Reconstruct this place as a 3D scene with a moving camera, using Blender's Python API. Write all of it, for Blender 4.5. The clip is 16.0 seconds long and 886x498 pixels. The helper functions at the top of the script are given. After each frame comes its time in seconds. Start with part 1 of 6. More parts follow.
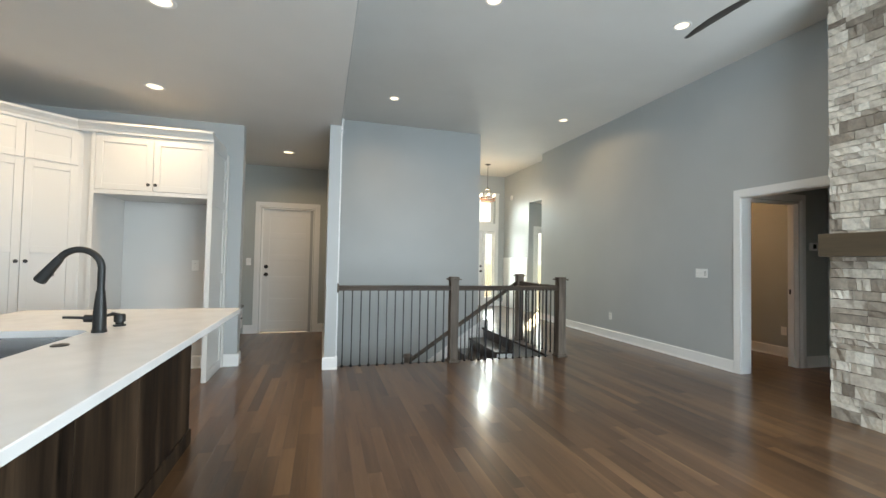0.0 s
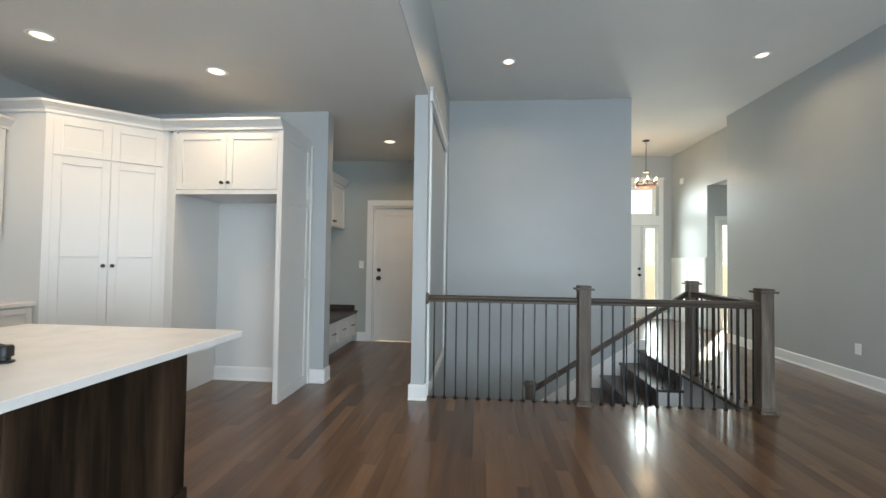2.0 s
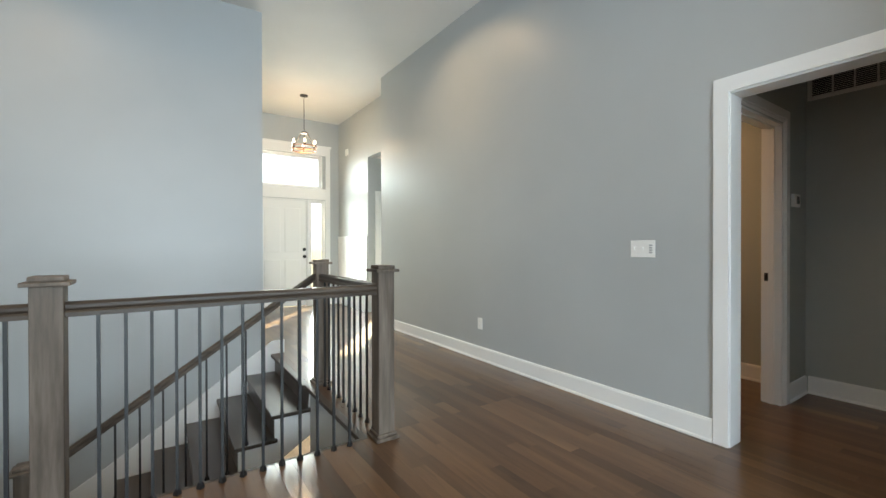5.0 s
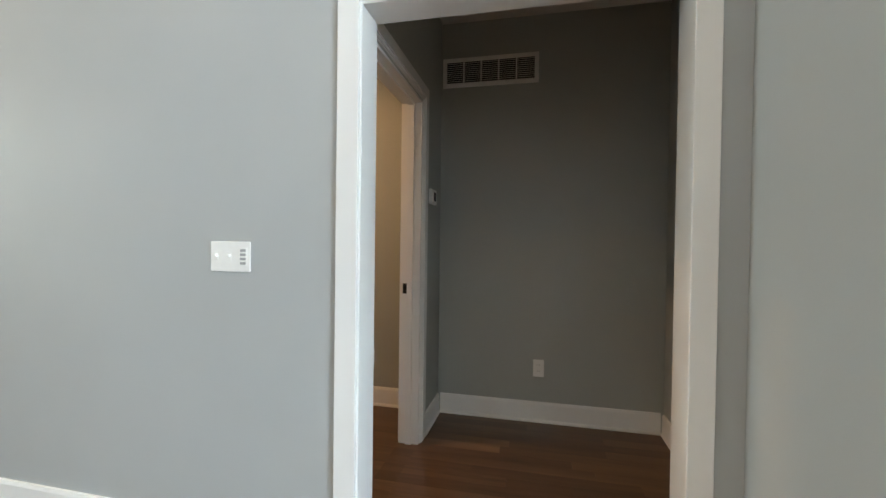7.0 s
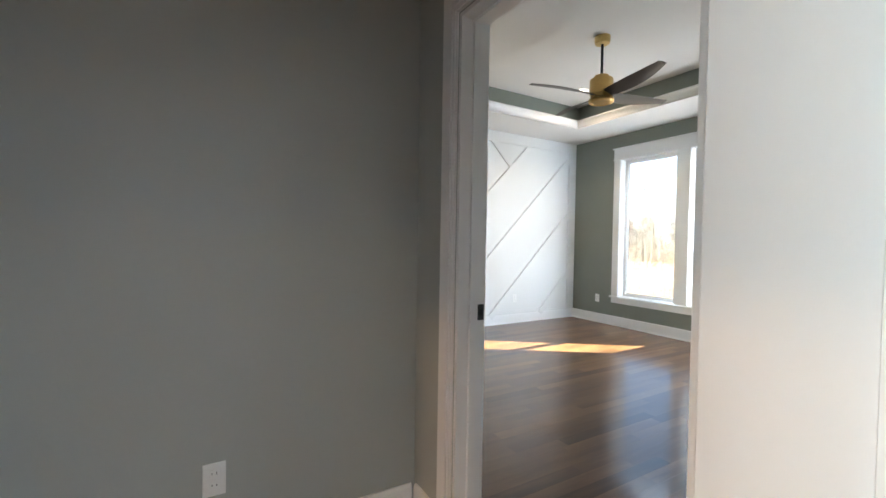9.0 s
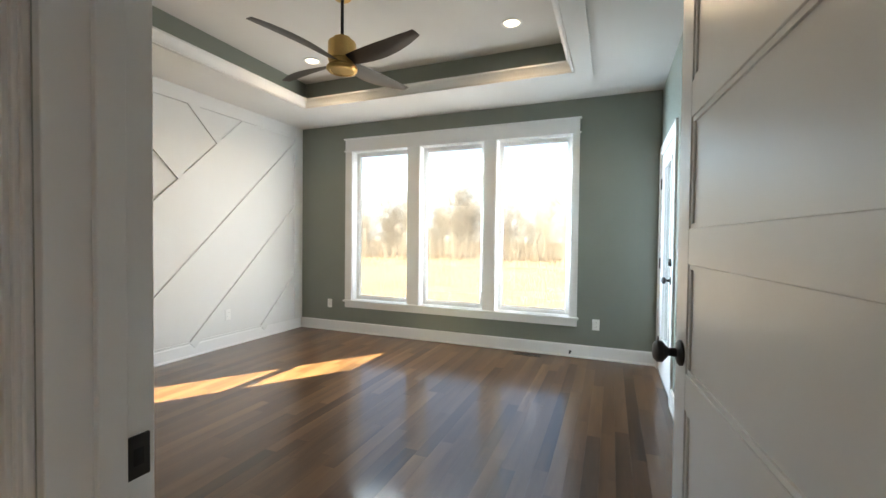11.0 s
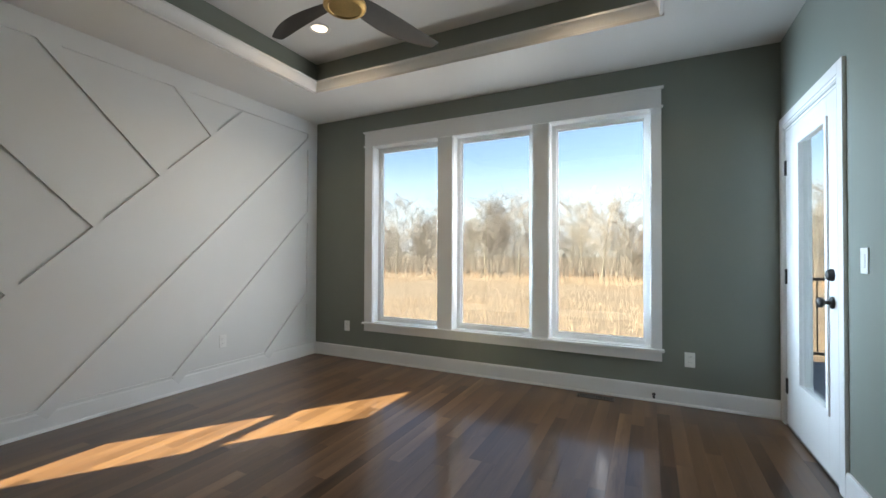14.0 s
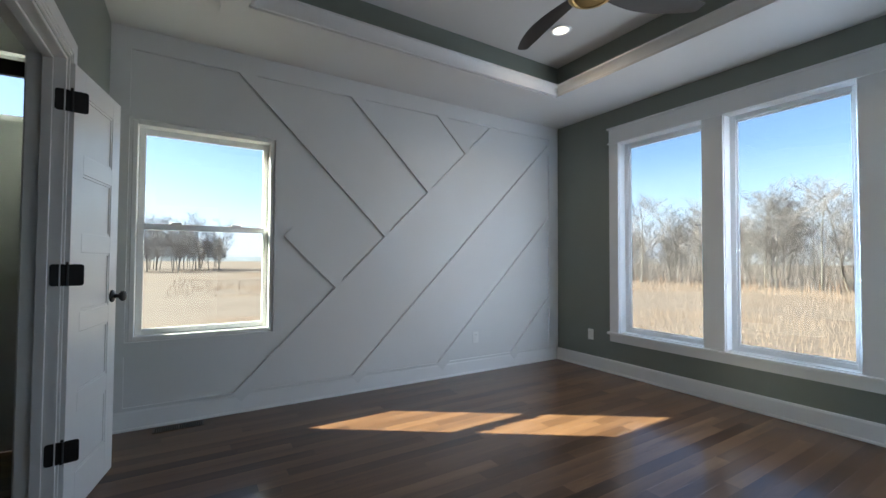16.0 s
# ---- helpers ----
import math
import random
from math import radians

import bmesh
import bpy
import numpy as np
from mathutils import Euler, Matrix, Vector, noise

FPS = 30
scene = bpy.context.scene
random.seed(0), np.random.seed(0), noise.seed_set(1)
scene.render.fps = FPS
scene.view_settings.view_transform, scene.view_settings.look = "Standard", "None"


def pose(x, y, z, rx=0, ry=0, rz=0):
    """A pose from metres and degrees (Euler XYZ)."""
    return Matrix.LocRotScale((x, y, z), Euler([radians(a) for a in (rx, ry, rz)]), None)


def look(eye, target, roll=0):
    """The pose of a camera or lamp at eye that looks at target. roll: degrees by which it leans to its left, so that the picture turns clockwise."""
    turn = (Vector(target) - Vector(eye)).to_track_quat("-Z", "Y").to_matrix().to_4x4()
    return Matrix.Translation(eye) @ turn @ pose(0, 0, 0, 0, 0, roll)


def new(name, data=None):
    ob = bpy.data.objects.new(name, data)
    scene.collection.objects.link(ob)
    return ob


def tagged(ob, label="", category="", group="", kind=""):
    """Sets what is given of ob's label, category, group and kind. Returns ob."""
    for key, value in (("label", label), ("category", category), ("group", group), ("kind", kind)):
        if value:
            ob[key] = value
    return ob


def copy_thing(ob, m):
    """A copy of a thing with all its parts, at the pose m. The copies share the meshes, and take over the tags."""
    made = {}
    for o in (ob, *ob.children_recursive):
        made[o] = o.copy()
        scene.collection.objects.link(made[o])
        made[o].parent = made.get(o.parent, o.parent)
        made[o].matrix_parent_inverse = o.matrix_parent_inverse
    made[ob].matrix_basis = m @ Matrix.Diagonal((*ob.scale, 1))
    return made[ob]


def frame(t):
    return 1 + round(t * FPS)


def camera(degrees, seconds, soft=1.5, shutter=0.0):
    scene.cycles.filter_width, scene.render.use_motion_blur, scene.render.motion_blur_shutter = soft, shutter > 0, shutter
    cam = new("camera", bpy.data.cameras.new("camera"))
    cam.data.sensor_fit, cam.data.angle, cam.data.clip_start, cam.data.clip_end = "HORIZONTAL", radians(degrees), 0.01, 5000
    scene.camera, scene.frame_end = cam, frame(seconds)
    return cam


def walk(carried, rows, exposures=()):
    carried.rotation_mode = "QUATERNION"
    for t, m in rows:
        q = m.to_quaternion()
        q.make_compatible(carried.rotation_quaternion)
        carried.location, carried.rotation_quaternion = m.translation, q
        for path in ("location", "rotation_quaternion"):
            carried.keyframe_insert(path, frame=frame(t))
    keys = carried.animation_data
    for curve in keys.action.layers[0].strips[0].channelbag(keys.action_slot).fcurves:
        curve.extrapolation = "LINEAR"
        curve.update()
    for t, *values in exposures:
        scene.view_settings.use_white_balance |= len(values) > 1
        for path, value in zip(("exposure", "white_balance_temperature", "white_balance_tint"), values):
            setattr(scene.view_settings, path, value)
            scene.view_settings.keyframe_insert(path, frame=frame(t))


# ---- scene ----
cam = camera(93.8, 16.0)
PATH = [
    (0, (0.22, 0.155, 1.233), (0.775, 2.076, 1.291), 1.1),
    (0.5, (0.404, 0.434, 1.234), (0.694, 2.412, 1.292), 1.1),
    (1, (0.547, 0.729, 1.226), (0.619, 2.727, 1.281), 1.1),
    (1.5, (0.687, 1.007, 1.236), (0.596, 3.004, 1.291), 1.0),
    (2, (0.861, 1.278, 1.253), (0.685, 3.269, 1.305), 0.8),
    (2.5, (0.997, 1.56, 1.254), (0.822, 3.552, 1.3), 0.7),
    (3, (1.152, 1.825, 1.224), (1.081, 3.823, 1.266), 0.5),
    (3.5, (1.377, 2.109, 1.202), (1.512, 4.104, 1.23), 0.3),
    (4, (1.603, 2.374, 1.195), (2.035, 4.327, 1.212), 0.2),
    (4.5, (1.88, 2.563, 1.173), (2.653, 4.408, 1.178), -0.1),
    (5, (2.17, 2.75, 1.158), (3.289, 4.408, 1.147), -0.1),
    (5.2, (2.285, 2.811, 1.164), (3.533, 4.373, 1.149), 0.2),
    (7.3, (3.708, 3.216, 1.201), (5.695, 3.441, 1.172), 0.7),
    (7.5, (3.838, 3.225, 1.196), (5.836, 3.307, 1.164), 0.7),
    (8, (4.166, 3.238, 1.195), (6.148, 2.977, 1.152), 0.9),
    (8.5, (4.467, 3.239, 1.189), (6.36, 2.595, 1.156), 0.7),
    (9, (4.755, 3.207, 1.215), (6.481, 2.198, 1.167), 0.9),
    (9.5, (4.987, 3.137, 1.241), (6.497, 1.826, 1.192), 0.8),
    (10, (5.164, 3.0, 1.244), (6.428, 1.451, 1.194), 0.7),
    (12.3, (5.72, 2.168, 1.254), (6.126, 0.21, 1.223), 0.6),
    (12.5, (5.759, 2.095, 1.261), (6.175, 0.139, 1.235), 0.5),
    (13, (5.811, 1.939, 1.244), (6.327, 0.007, 1.234), 0.4),
    (13.5, (5.855, 1.855, 1.218), (6.537, -0.025, 1.225), 0.2),
    (14, (5.862, 1.814, 1.187), (6.751, 0.023, 1.213), 0.2),
    (14.5, (5.851, 1.795, 1.176), (6.963, 0.133, 1.218), 0.2),
    (15, (5.886, 1.819, 1.174), (7.207, 0.317, 1.221), 0.3),
    (15.5, (5.882, 1.811, 1.161), (7.406, 0.516, 1.213), 0.3),
    (16, (5.943, 1.796, 1.163), (7.645, 0.747, 1.217), 0.3),
]
EXPOSURES = [(0, 2.68, 7300, 10), (1.5, 2.56, 7100, 10), (3.5, 2.62, 6500, 10), (5.2, 3.05, 7200, 10), (7.3, 3.64, 7100, 10), (8.2, 4.25, 6800, 10),
             (9.0, 4.45, 6250, 10), (9.6, 4.25, 6400, 10), (10.2, 4.35, 7100, 10), (12.3, 3.46, 6800, 10), (14, 3.3, 6600, 10), (16, 3.08, 5650, 10)]
walk(cam, [(t, look(*p)) for t, *p in PATH], EXPOSURES)

# ---------------- world, sun, exposure ----------------
SUN_EL, SUN_AZ = 31.9, 34.7
world = bpy.data.worlds.new("sky")
scene.world = world
world.use_nodes = True
wn, wl = world.node_tree.nodes, world.node_tree.links
sky = wn.new("ShaderNodeTexSky")
sky.sky_type, sky.sun_disc = "NISHITA", False
sky.sun_elevation, sky.sun_rotation = radians(SUN_EL), radians(SUN_AZ)
sky.air_density, sky.dust_density, sky.ozone_density = 1.0, 0.8, 1.5
# thin high haze: whiter towards the horizon, with soft cloud all round
tc = wn.new("ShaderNodeTexCoord")
sep = wn.new("ShaderNodeSeparateXYZ")
wl.new(tc.outputs["Generated"], sep.inputs[0])
low = wn.new("ShaderNodeMapRange")
low.inputs["From Min"].default_value, low.inputs["From Max"].default_value = 0.02, 0.24
low.inputs["To Min"].default_value, low.inputs["To Max"].default_value = 0.85, 0.0
low.interpolation_type = "SMOOTHSTEP"
wl.new(sep.outputs["Z"], low.inputs["Value"])
stretch = wn.new("ShaderNodeMapping")
stretch.inputs["Scale"].default_value = (1.2, 1.2, 5.0)
wl.new(tc.outputs["Generated"], stretch.inputs["Vector"])
cloud = wn.new("ShaderNodeTexNoise")
cloud.inputs["Scale"].default_value, cloud.inputs["Detail"].default_value = 2.0, 6
wl.new(stretch.outputs[0], cloud.inputs["Vector"])
soft_cloud = wn.new("ShaderNodeMapRange")
soft_cloud.inputs["From Min"].default_value, soft_cloud.inputs["From Max"].default_value = 0.35, 0.75
soft_cloud.inputs["To Min"].default_value, soft_cloud.inputs["To Max"].default_value = 0.55, 1.25
wl.new(cloud.outputs["Fac"], soft_cloud.inputs["Value"])
veil = wn.new("ShaderNodeMath")
veil.operation, veil.use_clamp = "MULTIPLY", True
wl.new(low.outputs[0], veil.inputs[0])
wl.new(soft_cloud.outputs[0], veil.inputs[1])
haze = wn.new("ShaderNodeMix")
haze.data_type = "RGBA"
wl.new(veil.outputs[0], haze.inputs[0])
wl.new(sky.outputs[0], haze.inputs[6])
haze.inputs[7].default_value = (5.6, 6.3, 7.3, 1)
wl.new(haze.outputs[2], wn["Background"].inputs[0])
wn["Background"].inputs[1].default_value = 0.026

sun_data = bpy.data.lights.new("sun", "SUN")
sun_data.energy, sun_data.angle, sun_data.color = 5.0, radians(0.5), (1.0, 0.96, 0.68)
sun = new("sun", sun_data)
sun.matrix_world = look((30 * 1.855, 30 * 2.677, 30 * 2.03), (0, 0, 0))


def area_lamp(name, eye, target, w, h, watts, color=(1, 1, 1), spread=180):
    d = bpy.data.lights.new(name, "AREA")
    d.shape, d.size, d.size_y, d.energy, d.color, d.spread = "RECTANGLE", w, h, watts * POWER, color, radians(spread)
    o = new(name, d)
    o.matrix_world = look(eye, target)
    return o


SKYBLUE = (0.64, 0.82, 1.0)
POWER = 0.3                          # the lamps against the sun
LIV, KIT, BED = 5, 4.5, 1.3          # watts of the recessed lamps
DOWN_W, UP_W, EAST_W, WEST_W = 1.1, 0.32, 2.1, 3.9     # watts of the window lamps
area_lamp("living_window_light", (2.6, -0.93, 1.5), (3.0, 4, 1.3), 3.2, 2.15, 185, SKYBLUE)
area_lamp("transom_light", (4.2, 11.02, 2.65), (4.2, 5, 0.0), 1.1, 0.55, 12, (0.80, 0.96, 1.0), 120)
area_lamp("sidelight_light", (4.73, 11.02, 1.15), (4.5, 5, 1.1), 0.26, 1.8, 8, (0.80, 0.96, 1.0), 120)
area_lamp("side_door_light", (5.76, 9.55, 1.1), (5.5, 5, 1.0), 0.6, 1.8, 12, (0.82, 0.96, 1.0))
# added fill for the kitchen, from an unseen opening behind the camera
area_lamp("kitchen_fill_light", (-1.8, -0.84, 1.7), (-1.8, 4, 1.5), 1.7, 1.3, 14, SKYBLUE)
# sky and sunlit field through the triple window, as slim lamps in its openings
for x, e in ((6.257, 1.0), (7.229, 0.8), (8.209, 0.25)):
    area_lamp("bedroom_floor_light", (x, -2.04, 2.22), (x, -1.69, 1.614), 0.70, 0.14, DOWN_W, (0.74, 0.88, 1.0), 80)
    area_lamp("bedroom_ceiling_light", (x, -2.04, 0.56), (x, -1.69, 1.166), 0.70, 0.14, UP_W, (0.90, 0.93, 0.92), 80)
    area_lamp("bedroom_east_light", (x, -2.04, 1.42), (x + 0.80, -1.44, 1.38), 0.16, 1.7, EAST_W * e, (0.97, 0.96, 0.95), 130)
    area_lamp("bedroom_west_light", (x, -2.04, 1.42), (x - 0.94, -1.70, 1.38), 0.16, 1.7, WEST_W, (0.58, 0.79, 1.0), 70)


# ---------------- mesh helpers ----------------
def quad_box(bm, x0, x1, y0, y1, z0, z1, bev=0.0, seg=1):
    v = [bm.verts.new(p) for p in ((x0, y0, z0), (x1, y0, z0), (x1, y1, z0), (x0, y1, z0),
                                   (x0, y0, z1), (x1, y0, z1), (x1, y1, z1), (x0, y1, z1))]
    f = [bm.faces.new([v[i] for i in q]) for q in
         ((0, 3, 2, 1), (4, 5, 6, 7), (0, 1, 5, 4), (1, 2, 6, 5), (2, 3, 7, 6), (3, 0, 4, 7))]
    if bev > 0:
        e = list({e for q in f for e in q.edges})
        bmesh.ops.bevel(bm, geom=e, offset=bev, segments=seg, affect="EDGES", profile=0.5)
    return v


def boxes(spec, bev=0.0, seg=1):
    bm = bmesh.new()
    for s in spec:
        quad_box(bm, *s, bev=bev, seg=seg)
    return bm


def tube(bm, pts, radii, seg=10, caps=True):
    pts = [Vector(p) for p in pts]
    if not isinstance(radii, (list, tuple)):
        radii = [radii] * len(pts)
    rings, side = [], None
    for i, p in enumerate(pts):
        d = (pts[min(i + 1, len(pts) - 1)] - pts[max(i - 1, 0)]).normalized()
        if side is None:
            side = d.orthogonal().normalized()
        side = (side - d * side.dot(d)).normalized()
        up = d.cross(side)
        rings.append([bm.verts.new(p + radii[i] * (math.cos(a) * side + math.sin(a) * up))
                      for a in (2 * math.pi * k / seg for k in range(seg))])
    for a, b in zip(rings, rings[1:]):
        for k in range(seg):
            bm.faces.new((a[k], a[(k + 1) % seg], b[(k + 1) % seg], b[k]))
    if caps:
        bm.faces.new(rings[0][::-1])
        bm.faces.new(rings[-1])


def lathe(bm, profile, m=Matrix(), seg=24):
    """Turn a profile of (radius, height) about the local z axis of m."""
    rings = [[bm.verts.new(m @ Vector((r * math.cos(a), r * math.sin(a), z)))
              for a in (2 * math.pi * k / seg for k in range(seg))] for r, z in profile]
    for a, b in zip(rings, rings[1:]):
        for k in range(seg):
            bm.faces.new((a[k], a[(k + 1) % seg], b[(k + 1) % seg], b[k]))
    bm.faces.new(rings[0][::-1])
    bm.faces.new(rings[-1])


def prism(bm, outline, axis, a, b):
    """Extrude a closed outline of two coordinates along axis from a to b."""
    def at(p, q, d):
        return {"x": (d, p, q), "y": (p, d, q), "z": (p, q, d)}[axis]
    lo = [bm.verts.new(at(p, q, a)) for p, q in outline]
    hi = [bm.verts.new(at(p, q, b)) for p, q in outline]
    n = len(outline)
    bm.faces.new(lo)
    bm.faces.new(hi)
    for k in range(n):
        bm.faces.new((lo[k], lo[(k + 1) % n], hi[(k + 1) % n], hi[k]))


def finish(bm, name, mat, smooth=False):
    bmesh.ops.recalc_face_normals(bm, faces=bm.faces)
    me = bpy.data.meshes.new(name)
    bm.to_mesh(me)
    bm.free()
    if mat is not None:
        me.materials.append(mat)
    if smooth:
        me.shade_smooth()
        me.set_sharp_from_angle(angle=radians(35))
    return me


def structure(name, bm, mat, label="", category="", smooth=False):
    return tagged(new(name, finish(bm, name, mat, smooth)), label, category, "", "structure")


def thing(name, at, label, category, group="", rz=0.0):
    ob = new(name)
    ob.matrix_basis = pose(*at, 0, 0, rz)
    ob.empty_display_size = 0.1
    return tagged(ob, label, category, group)


def part(name, bm, mat, parent, label="", smooth=False):
    ob = new(name, finish(bm, name, mat, smooth) if isinstance(bm, bmesh.types.BMesh) else bm)
    ob.parent = parent
    return tagged(ob, label)


# ---------------- materials ----------------
def material(name):
    m = bpy.data.materials.new(name)
    m.use_nodes = True
    nt = m.node_tree
    return m, nt.nodes, nt.links, nt.nodes["Principled BSDF"]


def ramp(nodes, stops):
    r = nodes.new("ShaderNodeValToRGB")
    while len(r.color_ramp.elements) < len(stops):
        r.color_ramp.elements.new(0.5)
    for e, (pos, c) in zip(r.color_ramp.elements, stops):
        e.position, e.color = pos, (*c, 1)
    return r


def noise_tex(nodes, links, scale, detail=4, vec=None, rough=0.5):
    n = nodes.new("ShaderNodeTexNoise")
    n.inputs["Scale"].default_value, n.inputs["Detail"].default_value = scale, detail
    n.inputs["Roughness"].default_value = rough
    if vec is not None:
        links.new(vec, n.inputs["Vector"])
    return n


def coords(nodes, links, kind="Object", scale=(1, 1, 1)):
    tc = nodes.new("ShaderNodeTexCoord")
    mp = nodes.new("ShaderNodeMapping")
    mp.inputs["Scale"].default_value = scale
    links.new(tc.outputs[kind], mp.inputs["Vector"])
    return mp.outputs[0]


def bump(nodes, links, height, strength, dist, bsdf):
    b = nodes.new("ShaderNodeBump")
    b.inputs["Strength"].default_value, b.inputs["Distance"].default_value = strength, dist
    links.new(height, b.inputs["Height"])
    links.new(b.outputs[0], bsdf.inputs["Normal"])


def paint(name, color, rough=0.55, vary=0.05, peel=0.12, spec=0.5):
    """Rolled or sprayed paint: slight cloudiness, fine orange peel."""
    m, n, l, b = material(name)
    v = coords(n, l, "Object")
    big = noise_tex(n, l, 1.3, 3, v)
    r = ramp(n, [(0.3, [c * (1 - vary) for c in color]), (0.7, [min(1, c * (1 + vary)) for c in color])])
    l.new(big.outputs["Fac"], r.inputs[0])
    l.new(r.outputs[0], b.inputs["Base Color"])
    b.inputs["Roughness"].default_value = rough
    b.inputs["Specular IOR Level"].default_value = spec
    fine = noise_tex(n, l, 260, 2, v)
    bump(n, l, fine.outputs["Fac"], peel, 0.0012, b)
    return m


def plain(name, color, rough=0.4, metal=0.0, grain=60, amount=0.12, bumps=0.1, aniso=0.0):
    m, n, l, b = material(name)
    v = coords(n, l, "Object")
    t = noise_tex(n, l, grain, 4, v)
    r = ramp(n, [(0.3, [c * (1 - amount) for c in color]), (0.7, [min(1, c * (1 + amount)) for c in color])])
    l.new(t.outputs["Fac"], r.inputs[0])
    l.new(r.outputs[0], b.inputs["Base Color"])
    b.inputs["Metallic"].default_value = metal
    mr = n.new("ShaderNodeMapRange")
    mr.inputs["To Min"].default_value, mr.inputs["To Max"].default_value = rough * 0.85, min(1, rough * 1.15)
    l.new(t.outputs["Fac"], mr.inputs["Value"])
    l.new(mr.outputs[0], b.inputs["Roughness"])
    b.inputs["Anisotropic"].default_value = aniso
    bump(n, l, t.outputs["Fac"], bumps, 0.001, b)
    return m


def wood(name, tones, along="y", rough=0.35, per="object", knots=0.35, coat=0.0, scale=1.0, spec=0.5, grainy=0.55, vary=0.55, gloss=0.15):
    """Stained boards: tone by board, long grain, knots; the grain runs along one axis."""
    m, n, l, b = material(name)
    s = {"x": (1.2, 14, 14), "y": (14, 1.2, 14), "z": (14, 14, 1.2)}[along]
    v = coords(n, l, "Object", [q * scale for q in s])
    if per == "object":
        rnd = n.new("ShaderNodeObjectInfo").outputs["Random"]
    else:
        rnd = n.new("ShaderNodeNewGeometry").outputs["Random Per Island"]
    shift = n.new("ShaderNodeVectorMath")
    shift.operation = "ADD"
    mul = n.new("ShaderNodeMath")
    mul.operation = "MULTIPLY"
    mul.inputs[1].default_value = 37.0
    l.new(rnd, mul.inputs[0])
    l.new(v, shift.inputs[0])
    l.new(mul.outputs[0], shift.inputs[1])
    grain = noise_tex(n, l, 2.2, 7, shift.outputs[0], 0.62)
    cloud = noise_tex(n, l, 0.35, 3, shift.outputs[0], 0.5)
    tone = ramp(n, [(k / max(1, len(tones) - 1), c) for k, c in enumerate(tones)])
    mix = n.new("ShaderNodeMath")
    mix.operation = "MULTIPLY_ADD"
    mix.inputs[1].default_value = vary
    add = n.new("ShaderNodeMath")
    add.operation = "MULTIPLY_ADD"
    add.inputs[1].default_value = grainy
    l.new(grain.outputs["Fac"], add.inputs[0])
    l.new(rnd, mix.inputs[0])
    sub = n.new("ShaderNodeMath")
    sub.operation = "SUBTRACT"
    l.new(cloud.outputs["Fac"], sub.inputs[0])
    sub.inputs[1].default_value = 0.5
    l.new(sub.outputs[0], mix.inputs[2])
    l.new(mix.outputs[0], add.inputs[2])
    l.new(add.outputs[0], tone.inputs[0])
    dark = ramp(n, [(0.30, (1 - knots,) * 3), (0.42, (1, 1, 1))])
    streak = noise_tex(n, l, 0.9, 5, shift.outputs[0], 0.7)
    l.new(streak.outputs["Fac"], dark.inputs[0])
    mult = n.new("ShaderNodeMix")
    mult.data_type, mult.blend_type = "RGBA", "MULTIPLY"
    mult.inputs[0].default_value = 1.0
    l.new(tone.outputs[0], mult.inputs[6])
    l.new(dark.outputs[0], mult.inputs[7])
    l.new(mult.outputs[2], b.inputs["Base Color"])
    mr = n.new("ShaderNodeMapRange")
    mr.inputs["To Min"].default_value, mr.inputs["To Max"].default_value = rough * 0.8, rough * 1.25
    l.new(grain.outputs["Fac"], mr.inputs["Value"])
    l.new(mr.outputs[0], b.inputs["Roughness"])
    b.inputs["Coat Weight"].default_value = coat
    b.inputs["Coat Roughness"].default_value = gloss
    b.inputs["Specular IOR Level"].default_value = spec
    bump(n, l, grain.outputs["Fac"], 0.08, 0.0006, b)
    return m


def glowing(name, color, strength):
    m, n, l, b = material(name)
    b.inputs["Base Color"].default_value = (0.9, 0.9, 0.9, 1)
    b.inputs["Emission Color"].default_value = (*color, 1)
    b.inputs["Emission Strength"].default_value = strength
    return m


def pane_glass(name, tint=(0.97, 0.99, 0.98)):
    m, n, l, b = material(name)
    n.remove(b)
    tr, gl, mx, fr = (n.new(k) for k in ("ShaderNodeBsdfTransparent", "ShaderNodeBsdfGlossy", "ShaderNodeMixShader", "ShaderNodeLayerWeight"))
    tr.inputs[0].default_value = (*tint, 1)
    gl.inputs["Roughness"].default_value = 0.01
    fr.inputs["Blend"].default_value = 0.5
    p5, sc = n.new("ShaderNodeMath"), n.new("ShaderNodeMath")
    p5.operation, sc.operation = "POWER", "MULTIPLY_ADD"
    p5.inputs[1].default_value = 5.0
    sc.inputs[1].default_value, sc.inputs[2].default_value = 0.7, 0.035
    l.new(fr.outputs["Facing"], p5.inputs[0])
    l.new(p5.outputs[0], sc.inputs[0])
    l.new(sc.outputs[0], mx.inputs[0])
    l.new(tr.outputs[0], mx.inputs[1])
    l.new(gl.outputs[0], mx.inputs[2])
    l.new(mx.outputs[0], n["Material Output"].inputs[0])
    return m


M_WALL = paint("wall_paint_blue_grey", (0.42, 0.44, 0.445), 0.42, 0.03)
# same paint as the living walls, darkened in colour for the dimmer rooms
M_WALL_SHADED = paint("wall_paint_shaded", (0.395, 0.415, 0.395), 0.45, 0.03)
M_GREEN = paint("wall_paint_sage", (0.205, 0.225, 0.195), 0.38, 0.04)
M_ACCENT = paint("wall_paint_white", (0.72, 0.725, 0.71), 0.45, 0.02, 0.06)
M_CEIL = paint("ceiling_paint", (0.70, 0.69, 0.67), 0.7, 0.03, 0.2)
M_TRIM = paint("trim_white", (0.80, 0.80, 0.79), 0.28, 0.015, 0.04)
M_CAB = paint("cabinet_white", (0.66, 0.65, 0.63), 0.35, 0.02, 0.04)
M_DOOR = paint("door_white", (0.78, 0.78, 0.77), 0.3, 0.02, 0.05)
